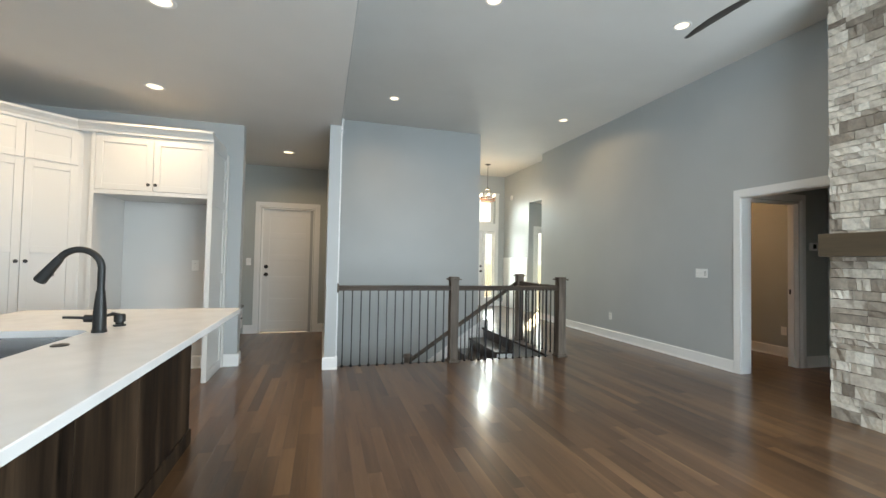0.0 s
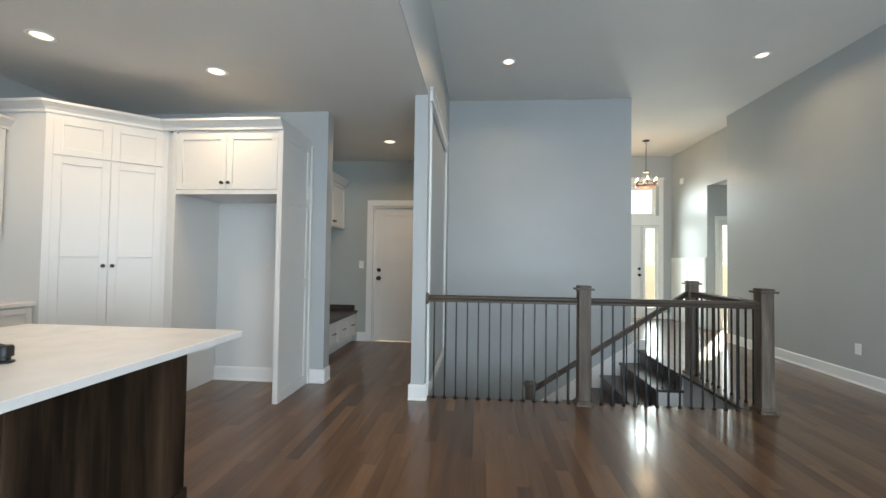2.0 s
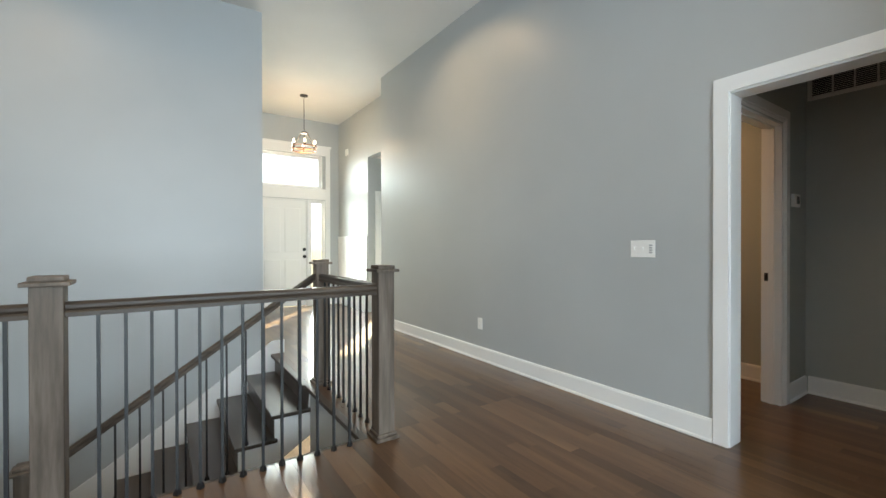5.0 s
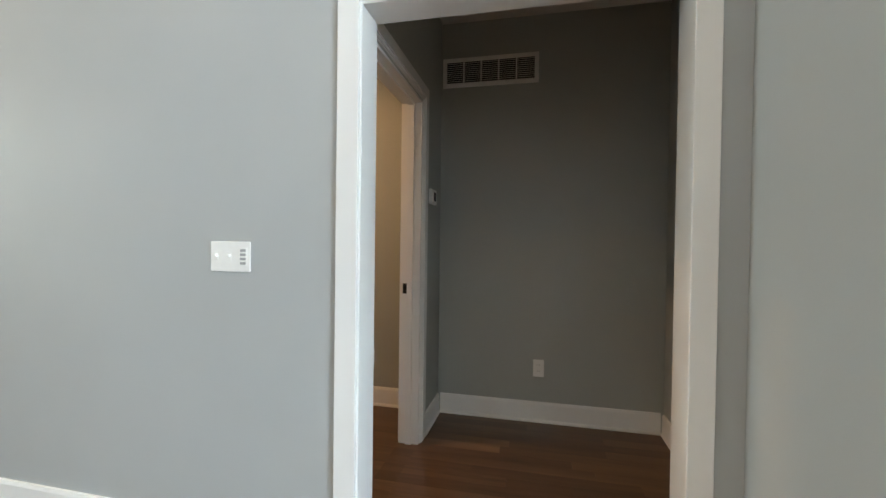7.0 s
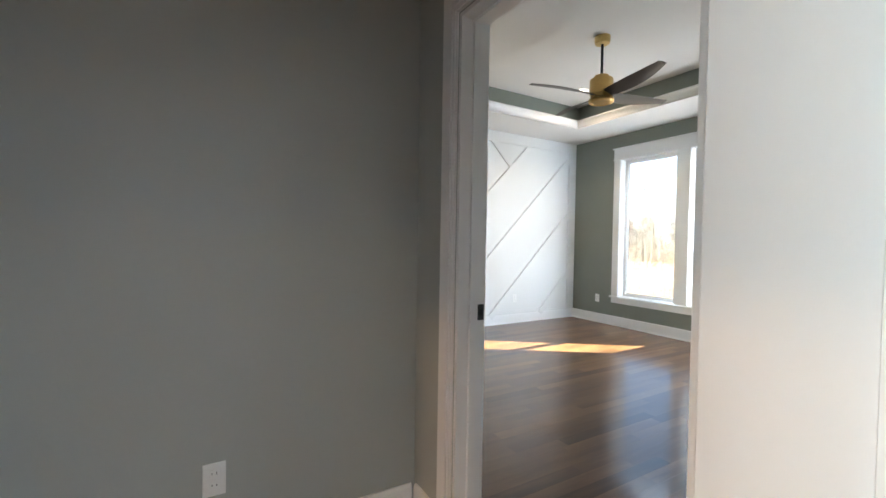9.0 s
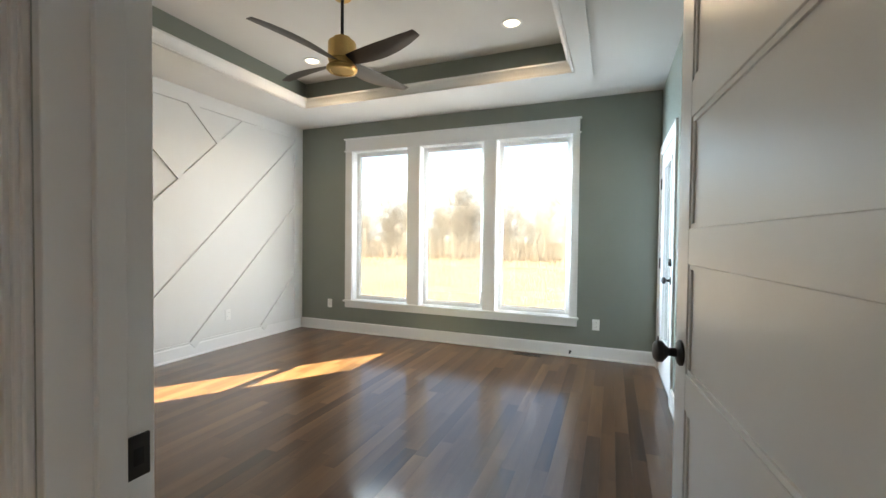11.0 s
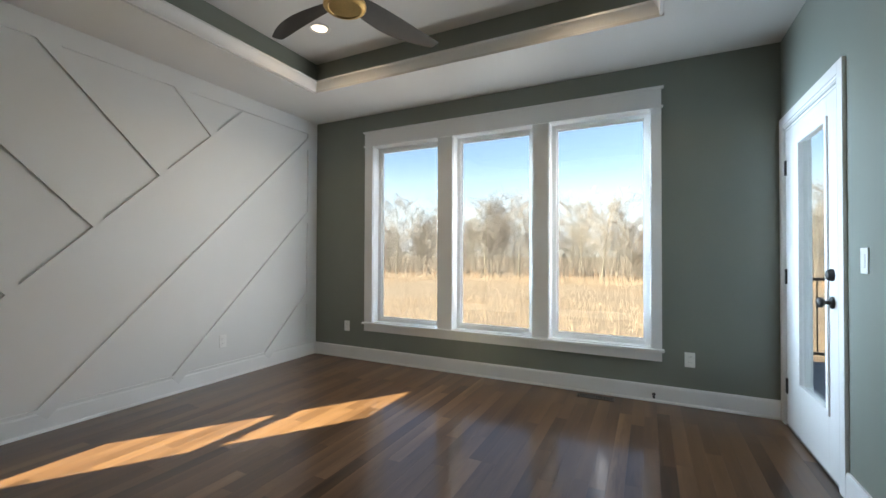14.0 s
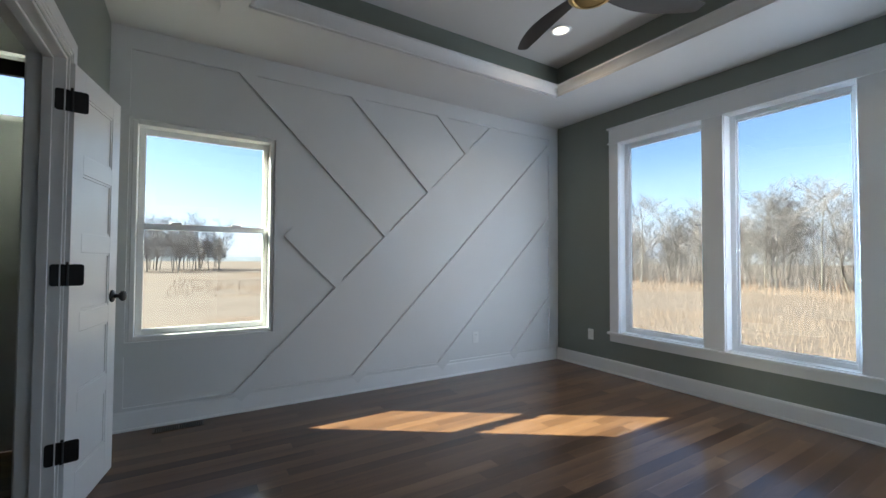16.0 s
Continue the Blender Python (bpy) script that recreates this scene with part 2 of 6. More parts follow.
FLOOR_TONES = [(0.034, 0.0165, 0.0080), (0.080, 0.0405, 0.0200), (0.145, 0.077, 0.038), (0.250, 0.143, 0.073)]
M_PLANK = wood("floor_plank", FLOOR_TONES, "y", 0.32, "object", 0.35, 0.6, 0.8, 0.15, 0.50, 0.32, 0.13)
M_PLANKS = wood("floor_planks_joined", FLOOR_TONES, "y", 0.32, "island", 0.35, 0.6, 0.8, 0.15, 0.50, 0.32, 0.13)
M_SUBFLOOR = plain("subfloor", (0.03, 0.02, 0.014), 0.8)
M_RAILWOOD = wood("rail_wood", [(0.006, 0.004, 0.003), (0.070, 0.053, 0.041), (0.250, 0.203, 0.166)], "z", 0.5, "object", 0.85, 0.0, 0.4, 0.22, 1.15, 0.1)
M_RAILWOOD_X = wood("rail_wood_x", [(0.008, 0.005, 0.0035), (0.042, 0.030, 0.022), (0.130, 0.100, 0.078)], "x", 0.42, "object", 0.75, 0.0, 0.5, 0.28, 0.95, 0.1)
M_RAILWOOD_Y = wood("rail_wood_y", [(0.008, 0.005, 0.0035), (0.042, 0.030, 0.022), (0.130, 0.100, 0.078)], "y", 0.42, "object", 0.75, 0.0, 0.5, 0.28, 0.95, 0.1)
M_TREAD = wood("tread_wood", [(0.025, 0.018, 0.014), (0.045, 0.033, 0.026), (0.07, 0.052, 0.04)], "y", 0.35, "object", 0.3, 0.1)
M_ISLAND = wood("island_wood", [(0.004, 0.0025, 0.0016), (0.018, 0.011, 0.007), (0.100, 0.062, 0.037)], "z", 0.6, "object", 0.9, 0.0, 0.34, 0.12, 1.1, 0.12)
M_MANTEL = wood("mantel_wood", [(0.045, 0.030, 0.018), (0.095, 0.066, 0.038), (0.16, 0.115, 0.07)], "y", 0.5, "object", 0.3)
M_BLACK = plain("black_metal", (0.006, 0.006, 0.007), 0.5, 0.0)
M_BLACKMATT = plain("black_matt", (0.012, 0.012, 0.012), 0.45)
M_BRASS = plain("brushed_brass", (0.62, 0.43, 0.17), 0.3, 1.0, 120, 0.08, 0.05, 0.5)
M_STEEL = plain("brushed_steel", (0.55, 0.55, 0.56), 0.25, 1.0, 90, 0.06, 0.05, 0.6)
M_QUARTZ = plain("quartz", (0.74, 0.72, 0.70), 0.24, 0.0, 9, 0.03, 0.0)
M_PLASTIC = plain("white_plastic", (0.82, 0.82, 0.80), 0.3, 0, 40, 0.02, 0.02)
# near-black colour in place of the shade inside holes, slots and vents
M_SHADOWGAP = plain("recess_shade", (0.01, 0.01, 0.01), 0.9)
M_GLASS = pane_glass("window_glass")
M_BLADE = plain("fan_blade_espresso", (0.022, 0.017, 0.014), 0.4, 0, 30, 0.2, 0.05)
M_LENS = glowing("lamp_lens", (1.0, 0.84, 0.60), 0.32)
M_BULB = glowing("candle_bulb", (1.0, 0.80, 0.55), 0.9)

# ---------------- plan, in metres ----------------
WX, WX2 = 4.860, 4.994      # living east wall: living face, bedroom face
BX = 9.465                  # bedroom accent wall
BS, BN = -1.982, 2.260      # bedroom window wall and north wall
HS, HN, HE = 2.383, 3.863, 6.385
CEIL, HIGH = 2.750, 3.665
SOF, PX = 0.382, 0.260       # east and west face of the stair partition; SOF also the face between kitchen ceiling and high ceiling
STX0, STX1, STY0, STY1 = 0.382, 3.185, 5.090, 7.520   # stairwell
REAR = -0.80
KW = -3.170                 # kitchen west wall


def wall_spec(axis, c0, c1, a, b, z0, z1, openings=()):
    """Boxes of a wall of thickness c0..c1 that runs along axis from a to b, with openings (a0, a1, z0, z1)."""
    out, cuts = [], sorted({a, b, *(q for o in openings for q in o[:2])})
    for p, q in zip(cuts, cuts[1:]):
        mid, z = (p + q) / 2, z0
        for o in sorted((o for o in openings if o[0] < mid < o[1]), key=lambda o: o[2]):
            if o[2] > z:
                out.append((p, q, z, o[2]))
            z = o[3]
        if z < z1:
            out.append((p, q, z, z1))
    if axis == "y":
        return [(c0, c1, p, q, u, v) for p, q, u, v in out]
    return [(p, q, c0, c1, u, v) for p, q, u, v in out]


def wall(name, axis, c0, c1, a, b, z0, z1, mat, openings=(), label=""):
    return structure(name, boxes(wall_spec(axis, c0, c1, a, b, z0, z1, openings)), mat, label or "smooth painted wall", "wall")


CASED = (2.735, 3.810, 0, 2.045)                 # cased opening to the hall, along y
BDOOR = (5.140, 6.065, 0, 2.045)                 # bedroom door, along x
ODOOR = (5.080, 5.885, 0, 2.045)                 # office door, along x
BATHD = (7.500, 8.335, 0, 2.045)                 # bath door, along x
PATIO = (-1.870, -0.965, 0, 2.075)               # patio door, along y
BWIN = (1.215, 2.130, 0.598, 2.120)              # accent wall window, along y
WINS = [(5.850, 6.665, 0.430, 2.385), (6.828, 7.630, 0.430, 2.385), (7.806, 8.612, 0.430, 2.385)]
GDOOR = (-0.762, 0.062, 0, 2.055)
FDOOR, FSIDE, FTRANS = (3.600, 4.530, 0, 2.090), (4.575, 4.890, 0.20, 2.090), (3.600, 4.830, 2.320, 2.975)
SDOOR = (5.400, 6.120, 0, 2.060)

wall("wall_living_east", "y", WX, 4.927, REAR, 8.374, 0, HIGH, M_WALL, [CASED], "blue-grey painted wall with a cased opening")
wall("wall_bedroom_west", "y", 4.927, WX2, BS - 0.15, BN + 0.06, 0, HIGH, M_GREEN, [PATIO], "sage green painted wall with a patio door")
wall("wall_hall_west", "y", 4.927, WX2, BN + 0.06, 6.2, 0, HIGH, M_WALL_SHADED, [CASED])
wall("wall_bedroom_south", "x", BS - 0.16, BS, WX2, BX + 0.16, 0, HIGH, M_GREEN, WINS, "sage green wall with a triple window")
wall("wall_bedroom_accent", "y", BX, BX + 0.16, BS, 5.2, 0, HIGH, M_ACCENT, [BWIN, (2.50, 3.40, 2.0, 2.42)], "white accent wall with diagonal battens")
wall("wall_bedroom_north", "x", BN, BN + 0.06, WX2, BX, 0, HIGH, M_GREEN, [BDOOR, BATHD], "sage green painted wall with two doors")
wall("wall_hall_south", "x", BN + 0.06, HS, WX2, BX, 0, HIGH, M_WALL_SHADED, [BDOOR, BATHD])
wall("wall_hall_north", "x", HN, HN + 0.12, WX2, HE, 0, HIGH, M_WALL_SHADED, [ODOOR], "grey hall wall with an open doorway")
wall("wall_hall_east", "y", HE, HE + 0.12, HS, 6.2, 0, HIGH, M_WALL_SHADED, (), "grey hall end wall")
wall("wall_office_north", "x", 6.2, 6.3, WX2, HE + 0.12, 0, HIGH, M_WALL_SHADED)
wall("wall_bath_north", "x", 5.2, 5.3, HE + 0.12, BX + 0.16, 0, HIGH, M_ACCENT)
wall("wall_stair_back", "x", STY1, STY1 + 0.13, -0.0, 3.056, -2.9, HIGH, M_WALL, (), "blue-grey wall above the stairwell")
wall("wall_foyer_west", "y", 2.926, 3.056, STY1 + 0.13, 11.03, 0, HIGH, M_WALL)
wall("wall_foyer_north", "x", 11.03, 11.18, 2.926, 5.32, 0, HIGH, M_WALL, [FDOOR, FSIDE, FTRANS], "pale wall with the front door and transom")
wall("wall_foyer_east", "y", 5.17, 5.32, 9.564, 11.03, 0, HIGH, M_WALL)
wall("wall_foyer_header", "y", 5.17, 5.32, 8.374, 9.564, 2.741, HIGH, M_WALL)
wall("wall_side_north", "x", 9.564, 9.68, 5.32, 6.8, 0, HIGH, M_WALL, [SDOOR])
wall("wall_side_east", "y", 6.8, 6.92, 8.25, 9.68, 0, HIGH, M_WALL)
wall("wall_side_south", "x", 8.25, 8.374, 4.927, 6.8, 0, HIGH, M_WALL)
wall("wall_living_rear", "x", REAR - 0.15, REAR, KW - 0.15, 4.927, 0, HIGH, M_WALL, [(0.95, 4.25, 0.35, 2.6), (-2.7, -0.9, 1.0, 2.4)])
wall("wall_kitchen_west", "y", KW - 0.15, KW, REAR, 5.55, 0, HIGH, M_WALL)
wall("wall_kitchen_north", "x", 5.350, 5.500, KW, -0.690, 0, HIGH, M_WALL, (), "painted wall end beside the refrigerator cabinet")
wall("wall_mud_west", "y", -1.62, -1.50, 5.5, 7.62, 0, CEIL, M_WALL_SHADED)
wall("wall_mud_north", "x", 7.500, 7.62, -1.5, PX, 0, HIGH, M_WALL_SHADED, [GDOOR], "grey wall with a white door")
bm = boxes(wall_spec("y", PX, SOF - 0.015, 4.98, 7.52, -2.9, HIGH) + [(SOF - 0.015, SOF, 4.98, 5.175, -2.9, HIGH), (SOF - 0.015, SOF, 6.900, 7.52, -2.9, HIGH),
           (SOF - 0.015, SOF, 5.175, 6.900, 2.72, HIGH), (SOF - 0.015, SOF, 5.175, 6.900, -2.9, 0.02)])
structure("wall_stair_west", bm, M_WALL, "blue-grey partition wall with a framed recess", "wall")
wall("wall_soffit", "y", SOF - 0.006, SOF, REAR, 4.98, CEIL, HIGH, M_WALL, (), "drop between the two ceiling heights")
# stairwell below the floor
wall("wall_stairwell_east", "y", STX1, STX1 + 0.12, 5.0, 6.25, -2.9, -0.03, M_WALL)
wall("wall_stairwell_south", "x", 4.97, STY0 - 0.02, SOF, STX1, -2.9, -0.03, M_WALL)

# ceilings
structure("ceiling_living", boxes([(SOF, 7.0, REAR - 0.15, 11.2, HIGH, HIGH + 0.1)]), M_CEIL, "high smooth painted ceiling", "ceiling")
structure("ceiling_kitchen", boxes([(KW - 0.15, SOF - 0.006, REAR, 4.98, CEIL, CEIL + 0.1), (KW - 0.15, PX, 4.98, 7.62, CEIL, CEIL + 0.1)]), M_CEIL, "lower smooth painted kitchen ceiling", "ceiling")
structure("ceiling_hall", boxes([(WX2, HE, HS, HN, CEIL, CEIL + 0.08), (WX2, HE, HN + 0.12, 6.2, CEIL, CEIL + 0.08)]), M_CEIL, "smooth painted hall ceiling", "ceiling")
structure("ceiling_bath", boxes([(HE + 0.12, BX, HS, 5.2, CEIL, CEIL + 0.08)]), M_CEIL, "smooth painted ceiling", "ceiling")
structure("ceiling_side_hall", boxes([(5.32, 6.8, 8.374, 9.564, 2.741, 2.80)]), M_CEIL, "smooth painted ceiling", "ceiling")
TX0, TX1, TY0, TY1, TZ = 5.778, 8.735, -1.212, 1.490, 3.016
structure("ceiling_bedroom", boxes([(WX2, TX0, BS, BN, CEIL, CEIL + 0.06), (TX1, BX, BS, BN, CEIL, CEIL + 0.06),
                                    (TX0, TX1, BS, TY0, CEIL, CEIL + 0.06), (TX0, TX1, TY1, BN, CEIL, CEIL + 0.06)]),
          M_CEIL, "flat white ceiling border round a raised tray", "ceiling")
structure("ceiling_tray", boxes([(TX0 - 0.05, TX1 + 0.05, TY0 - 0.05, TY1 + 0.05, TZ, TZ + 0.06)]), M_CEIL, "raised tray ceiling", "ceiling")
structure("ceiling_tray_band", boxes([(TX0 - 0.05, TX0, TY0 - 0.05, TY1 + 0.05, CEIL + 0.06, TZ), (TX1, TX1 + 0.05, TY0 - 0.05, TY1 + 0.05, CEIL + 0.06, TZ),
                                      (TX0, TX1, TY0 - 0.05, TY0, CEIL + 0.06, TZ), (TX0, TX1, TY1, TY1 + 0.05, CEIL + 0.06, TZ)]),
          M_GREEN, "sage green band round the tray", "trim")


def rect_moulding(profile, x0, x1, y0, y1):
    """A mitred moulding round a rectangle; the profile is (distance inwards, z)."""
    bm = bmesh.new()
    loops = []
    for d, z in profile:
        loops.append([bm.verts.new(p) for p in ((x0 + d, y0 + d, z), (x1 - d, y0 + d, z), (x1 - d, y1 - d, z), (x0 + d, y1 - d, z))])
    n = len(loops)
    for i in range(n):
        a, b = loops[i], loops[(i + 1) % n]
        for k in range(4):
            bm.faces.new((a[k], a[(k + 1) % 4], b[(k + 1) % 4], b[k]))
    return bm


structure("trim_tray_crown", rect_moulding([(0.0, CEIL - 0.012), (0.018, CEIL - 0.012), (0.022, CEIL + 0.012), (0.030, CEIL + 0.040), (0.048, CEIL + 0.062),
                                            (0.056, CEIL + 0.066), (0.056, CEIL + 0.082), (0.0, CEIL + 0.082)], TX0, TX1, TY0, TY1), M_TRIM, "white crown moulding round the tray", "trim", True)
structure("trim_tray_board", rect_moulding([(0.0, CEIL - 0.020), (0.150, CEIL - 0.020), (0.150, CEIL - 0.001), (0.0, CEIL - 0.001)],
                                           TX0 - 0.16, TX1 + 0.16, TY0 - 0.13, TY1 + 0.16), M_CEIL, "flat white board round the tray", "trim")

# subfloor, floors
structure("subfloor", boxes([(KW, PX, REAR, 7.5, -0.25, -0.014), (PX, WX, REAR, 4.97, -0.25, -0.014), (3.37, 6.8, 5.07, 11.03, -0.25, -0.014),
                             (WX, BX, BS, 5.07, -0.25, -0.014), (3.19, 3.37, 6.25, 7.52, -0.25, -0.014), (3.056, 3.37, 7.52, 11.03, -0.25, -0.014)]), M_SUBFLOOR, "floor base under the boards", "floor")


def wpart(name, bm, mat, parent, label="", smooth=False):
    """A part whose mesh was drawn in world coordinates under an unturned thing."""
    root = parent
    while root.parent:
        root = root.parent
    bmesh.ops.translate(bm, verts=bm.verts, vec=-root.matrix_basis.translation)
    return part(name, bm, mat, parent, label, smooth)


# ---------------- baseboards and casings ----------------
BASE_PROFILE = [(0, 0), (0.021, 0), (0.021, 0.012), (0.015, 0.020), (0.015, 0.122), (0.010, 0.137), (0, 0.137)]


def base_run(bm, axis, c, side, a, b):
    """A baseboard along axis on the wall face at c; side is +1 or -1, the way it faces."""
    outline = [(c + side * d, z) for d, z in BASE_PROFILE]
    if axis == "x":
        prism(bm, outline, "x", a, b)
    else:
        prism(bm, outline, "y", a, b)


def baseboard(name, runs, label="white painted baseboard"):
    bm = bmesh.new()
    for r in runs:
        base_run(bm, *r)
    return structure(name, bm, M_TRIM, label, "baseboard")


baseboard("baseboard_living", [("y", WX, -1, 3.884, 8.374), ("y", WX, -1, 2.595, 2.679), ("x", 11.03, -1, 4.96, 5.17), ("x", 8.374, 1, 4.86, 4.927)])
baseboard("baseboard_hall", [("y", HE, -1, HS + 0.02, HN - 0.02), ("x", HN, -1, 5.99, HE - 0.021), ("x", HS, 1, 6.157, HE - 0.021), ("y", HE, -1, HN + 0.12, 6.2),
                             ("x", HN, -1, WX2, 4.99 + 0.001), ("x", HS, 1, WX2, 5.093)])
baseboard("baseboard_bedroom", [("x", BS, 1, WX2, BX), ("y", WX2, 1, -0.872, BN), ("x", BN, -1, 6.157, 7.635), ("x", BN, -1, 8.43, BX), ("y", BX, -1, BS + 0.021, BN - 0.021)])
baseboard("baseboard_partition", [("x", 4.98, -1, PX - 0.021, SOF + 0.021), ("y", PX, -1, 4.98, 7.5), ("y", SOF, 1, 4.98, 5.03), ("x", 7.5, -1, -0.99, -0.855), ("x", 7.5, -1, 0.155, PX - 0.021)])
baseboard("baseboard_kitchen", [("x", 5.35, -1, -0.835, -0.669), ("y", -0.69, 1, 5.35, 5.5), ("x", 5.335, -1, -1.826, -0.894)])


def casing_boxes(axis, c, side, opening, w=0.088):
    """Boxes of a moulded door casing on the wall face at c."""
    a, b, z0, z1 = opening
    out = []

    def add(p, q, u, v, d0, d1):
        lo, hi = sorted((c + side * d0, c + side * d1))
        out.append((lo, hi, p, q, u, v) if axis == "y" else (p, q, lo, hi, u, v))
    r = 0.006
    for s, e in ((-1, a - r), (1, b + r)):
        for o0, o1, d in ((0, 0.008, 0.009), (0.008, 0.016, 0.014), (0.016, 0.026, 0.011), (0.026, w, 0.017)):
            p, q = sorted((e + s * o0, e + s * o1))
            add(p, q, z0, z1 + r + o1, 0, d)
    for o0, o1, d in ((0, 0.008, 0.0091), (0.008, 0.016, 0.0141), (0.016, 0.026, 0.0111), (0.026, w, 0.0171)):
        add(a - r - o0, b + r + o0, z1 + r + o0, z1 + r + o1, 0, d)
    return out


def jamb_boxes(axis, c0, c1, opening, stop=None):
    a, b, z0, z1 = opening
    t = 0.016
    lo, hi = c0 - 0.002, c1 + 0.002
    spec = [(a, a + t, z0, z1), (b - t, b, z0, z1), (a + t, b - t, z1 - t, z1)]
    out = [(lo, hi, p, q, u, v) if axis == "y" else (p, q, lo, hi, u, v) for p, q, u, v in spec]
    if stop:
        s0, s1 = stop
        for p, q, u, v in ((a + t, a + t + 0.011, z0, z1 - t - 0.011), (b - t - 0.011, b - t, z0, z1 - t - 0.011), (a + t, b - t, z1 - t - 0.011, z1 - t)):
            out.append((s0, s1, p, q, u, v) if axis == "y" else (p, q, s0, s1, u, v))
    return out


def door_frame(name, axis, c0, c1, opening, faces, stop=None, label="white moulded door casing and jamb"):
    spec = jamb_boxes(axis, c0, c1, opening, stop)
    for c, side in faces:
        spec += casing_boxes(axis, c, side, opening)
    return structure(name, boxes(spec, 0.0012), M_TRIM, label, "door frame")


cs = jamb_boxes("y", WX, WX2, CASED)
for c0, c1, inner in ((WX - 0.018, WX, 2.752), (WX2, WX2 + 0.018, 2.736)):
    cs += [(c0, c1, 2.680, inner, 0, 2.040), (c0, c1, 3.800, 3.880, 0, 2.040), (c0, c1, 2.680, 3.880, 2.040, 2.126)]
structure("trim_cased_opening", boxes(cs, 0.0015), M_TRIM, "white flat cased opening between rooms", "door frame")
door_frame("trim_bedroom_door", "x", BN, HS, BDOOR, [(BN, -1), (HS, 1)], (2.300, 2.335))
door_frame("trim_office_door", "x", HN, HN + 0.12, ODOOR, [(HN, -1), (HN + 0.12, 1)], (3.905, 3.94))
door_frame("trim_bath_door", "x", BN, HS, BATHD, [(BN, -1), (HS, 1)], (2.300, 2.335))
door_frame("trim_patio_door", "y", 4.86, WX2, PATIO, [(WX2, 1)], None)
door_frame("trim_garage_door", "x", 7.5, 7.62, GDOOR, [(7.5, -1)], (7.545, 7.58))
door_frame("trim_side_door", "x", 9.564, 9.68, SDOOR, [(9.564, -1)], None)


# ---------------- doors ----------------
def knob(bm, base, out, r=0.028):
    """A round door knob with its rose; out is the way it points."""
    m = Matrix.Translation(base) @ Vector(out).to_track_quat("Z", "Y").to_matrix().to_4x4()
    lathe(bm, [(0.033, 0.0), (0.033, 0.006), (0.028, 0.010), (0.012, 0.013), (0.010, 0.030), (0.016, 0.036), (r, 0.046), (r, 0.058), (0.020, 0.066), (0.004, 0.069)], m, 20)


def panel_slab(width, height, thick, panels, stile=0.105):
    """Stiles and rails, and the recessed panels, of a door about its hinge edge: x along it, y through it, z up."""
    frame_spec = [(0, stile, 0, thick, 0, height), (width - stile, width, 0, thick, 0, height)]
    rails = [0.18] + [0.09] * (panels - 1) + [0.11]
    ph = (height - sum(rails)) / panels
    z, boxes_p = 0.0, []
    for k in range(panels):
        frame_spec.append((stile, width - stile, 0, thick, z, z + rails[k]))
        z += rails[k]
        boxes_p.append((stile, width - stile, 0.009, thick - 0.009, z, z + ph))
        z += ph
    frame_spec.append((stile, width - stile, 0, thick, z, height))
    return frame_spec, boxes_p


def rounded_plate(bm, w0, w1, h, t0, t1, axis, z, r=0.011):
    """A thin plate with rounded corners: w0..w1 along x or y, t0..t1 through, about the height z."""
    pts = []
    for cw, ch, a0 in ((w1 - r, h - r, 0), (w0 + r, h - r, 90), (w0 + r, r - h, 180), (w1 - r, r - h, 270)):
        pts += [(cw + r * math.cos(radians(a0 + 22.5 * k)), ch + r * math.sin(radians(a0 + 22.5 * k))) for k in range(5)]
    sides = [[bm.verts.new((w, t, z + v) if axis == "x" else (t, w, z + v)) for w, v in pts] for t in (t0, t1)]
    a, b = sides
    bm.faces.new(a)
    bm.faces.new(b[::-1])
    for k in range(len(a)):
        bm.faces.new((a[k], b[k], b[(k + 1) % len(b)], a[(k + 1) % len(a)]))


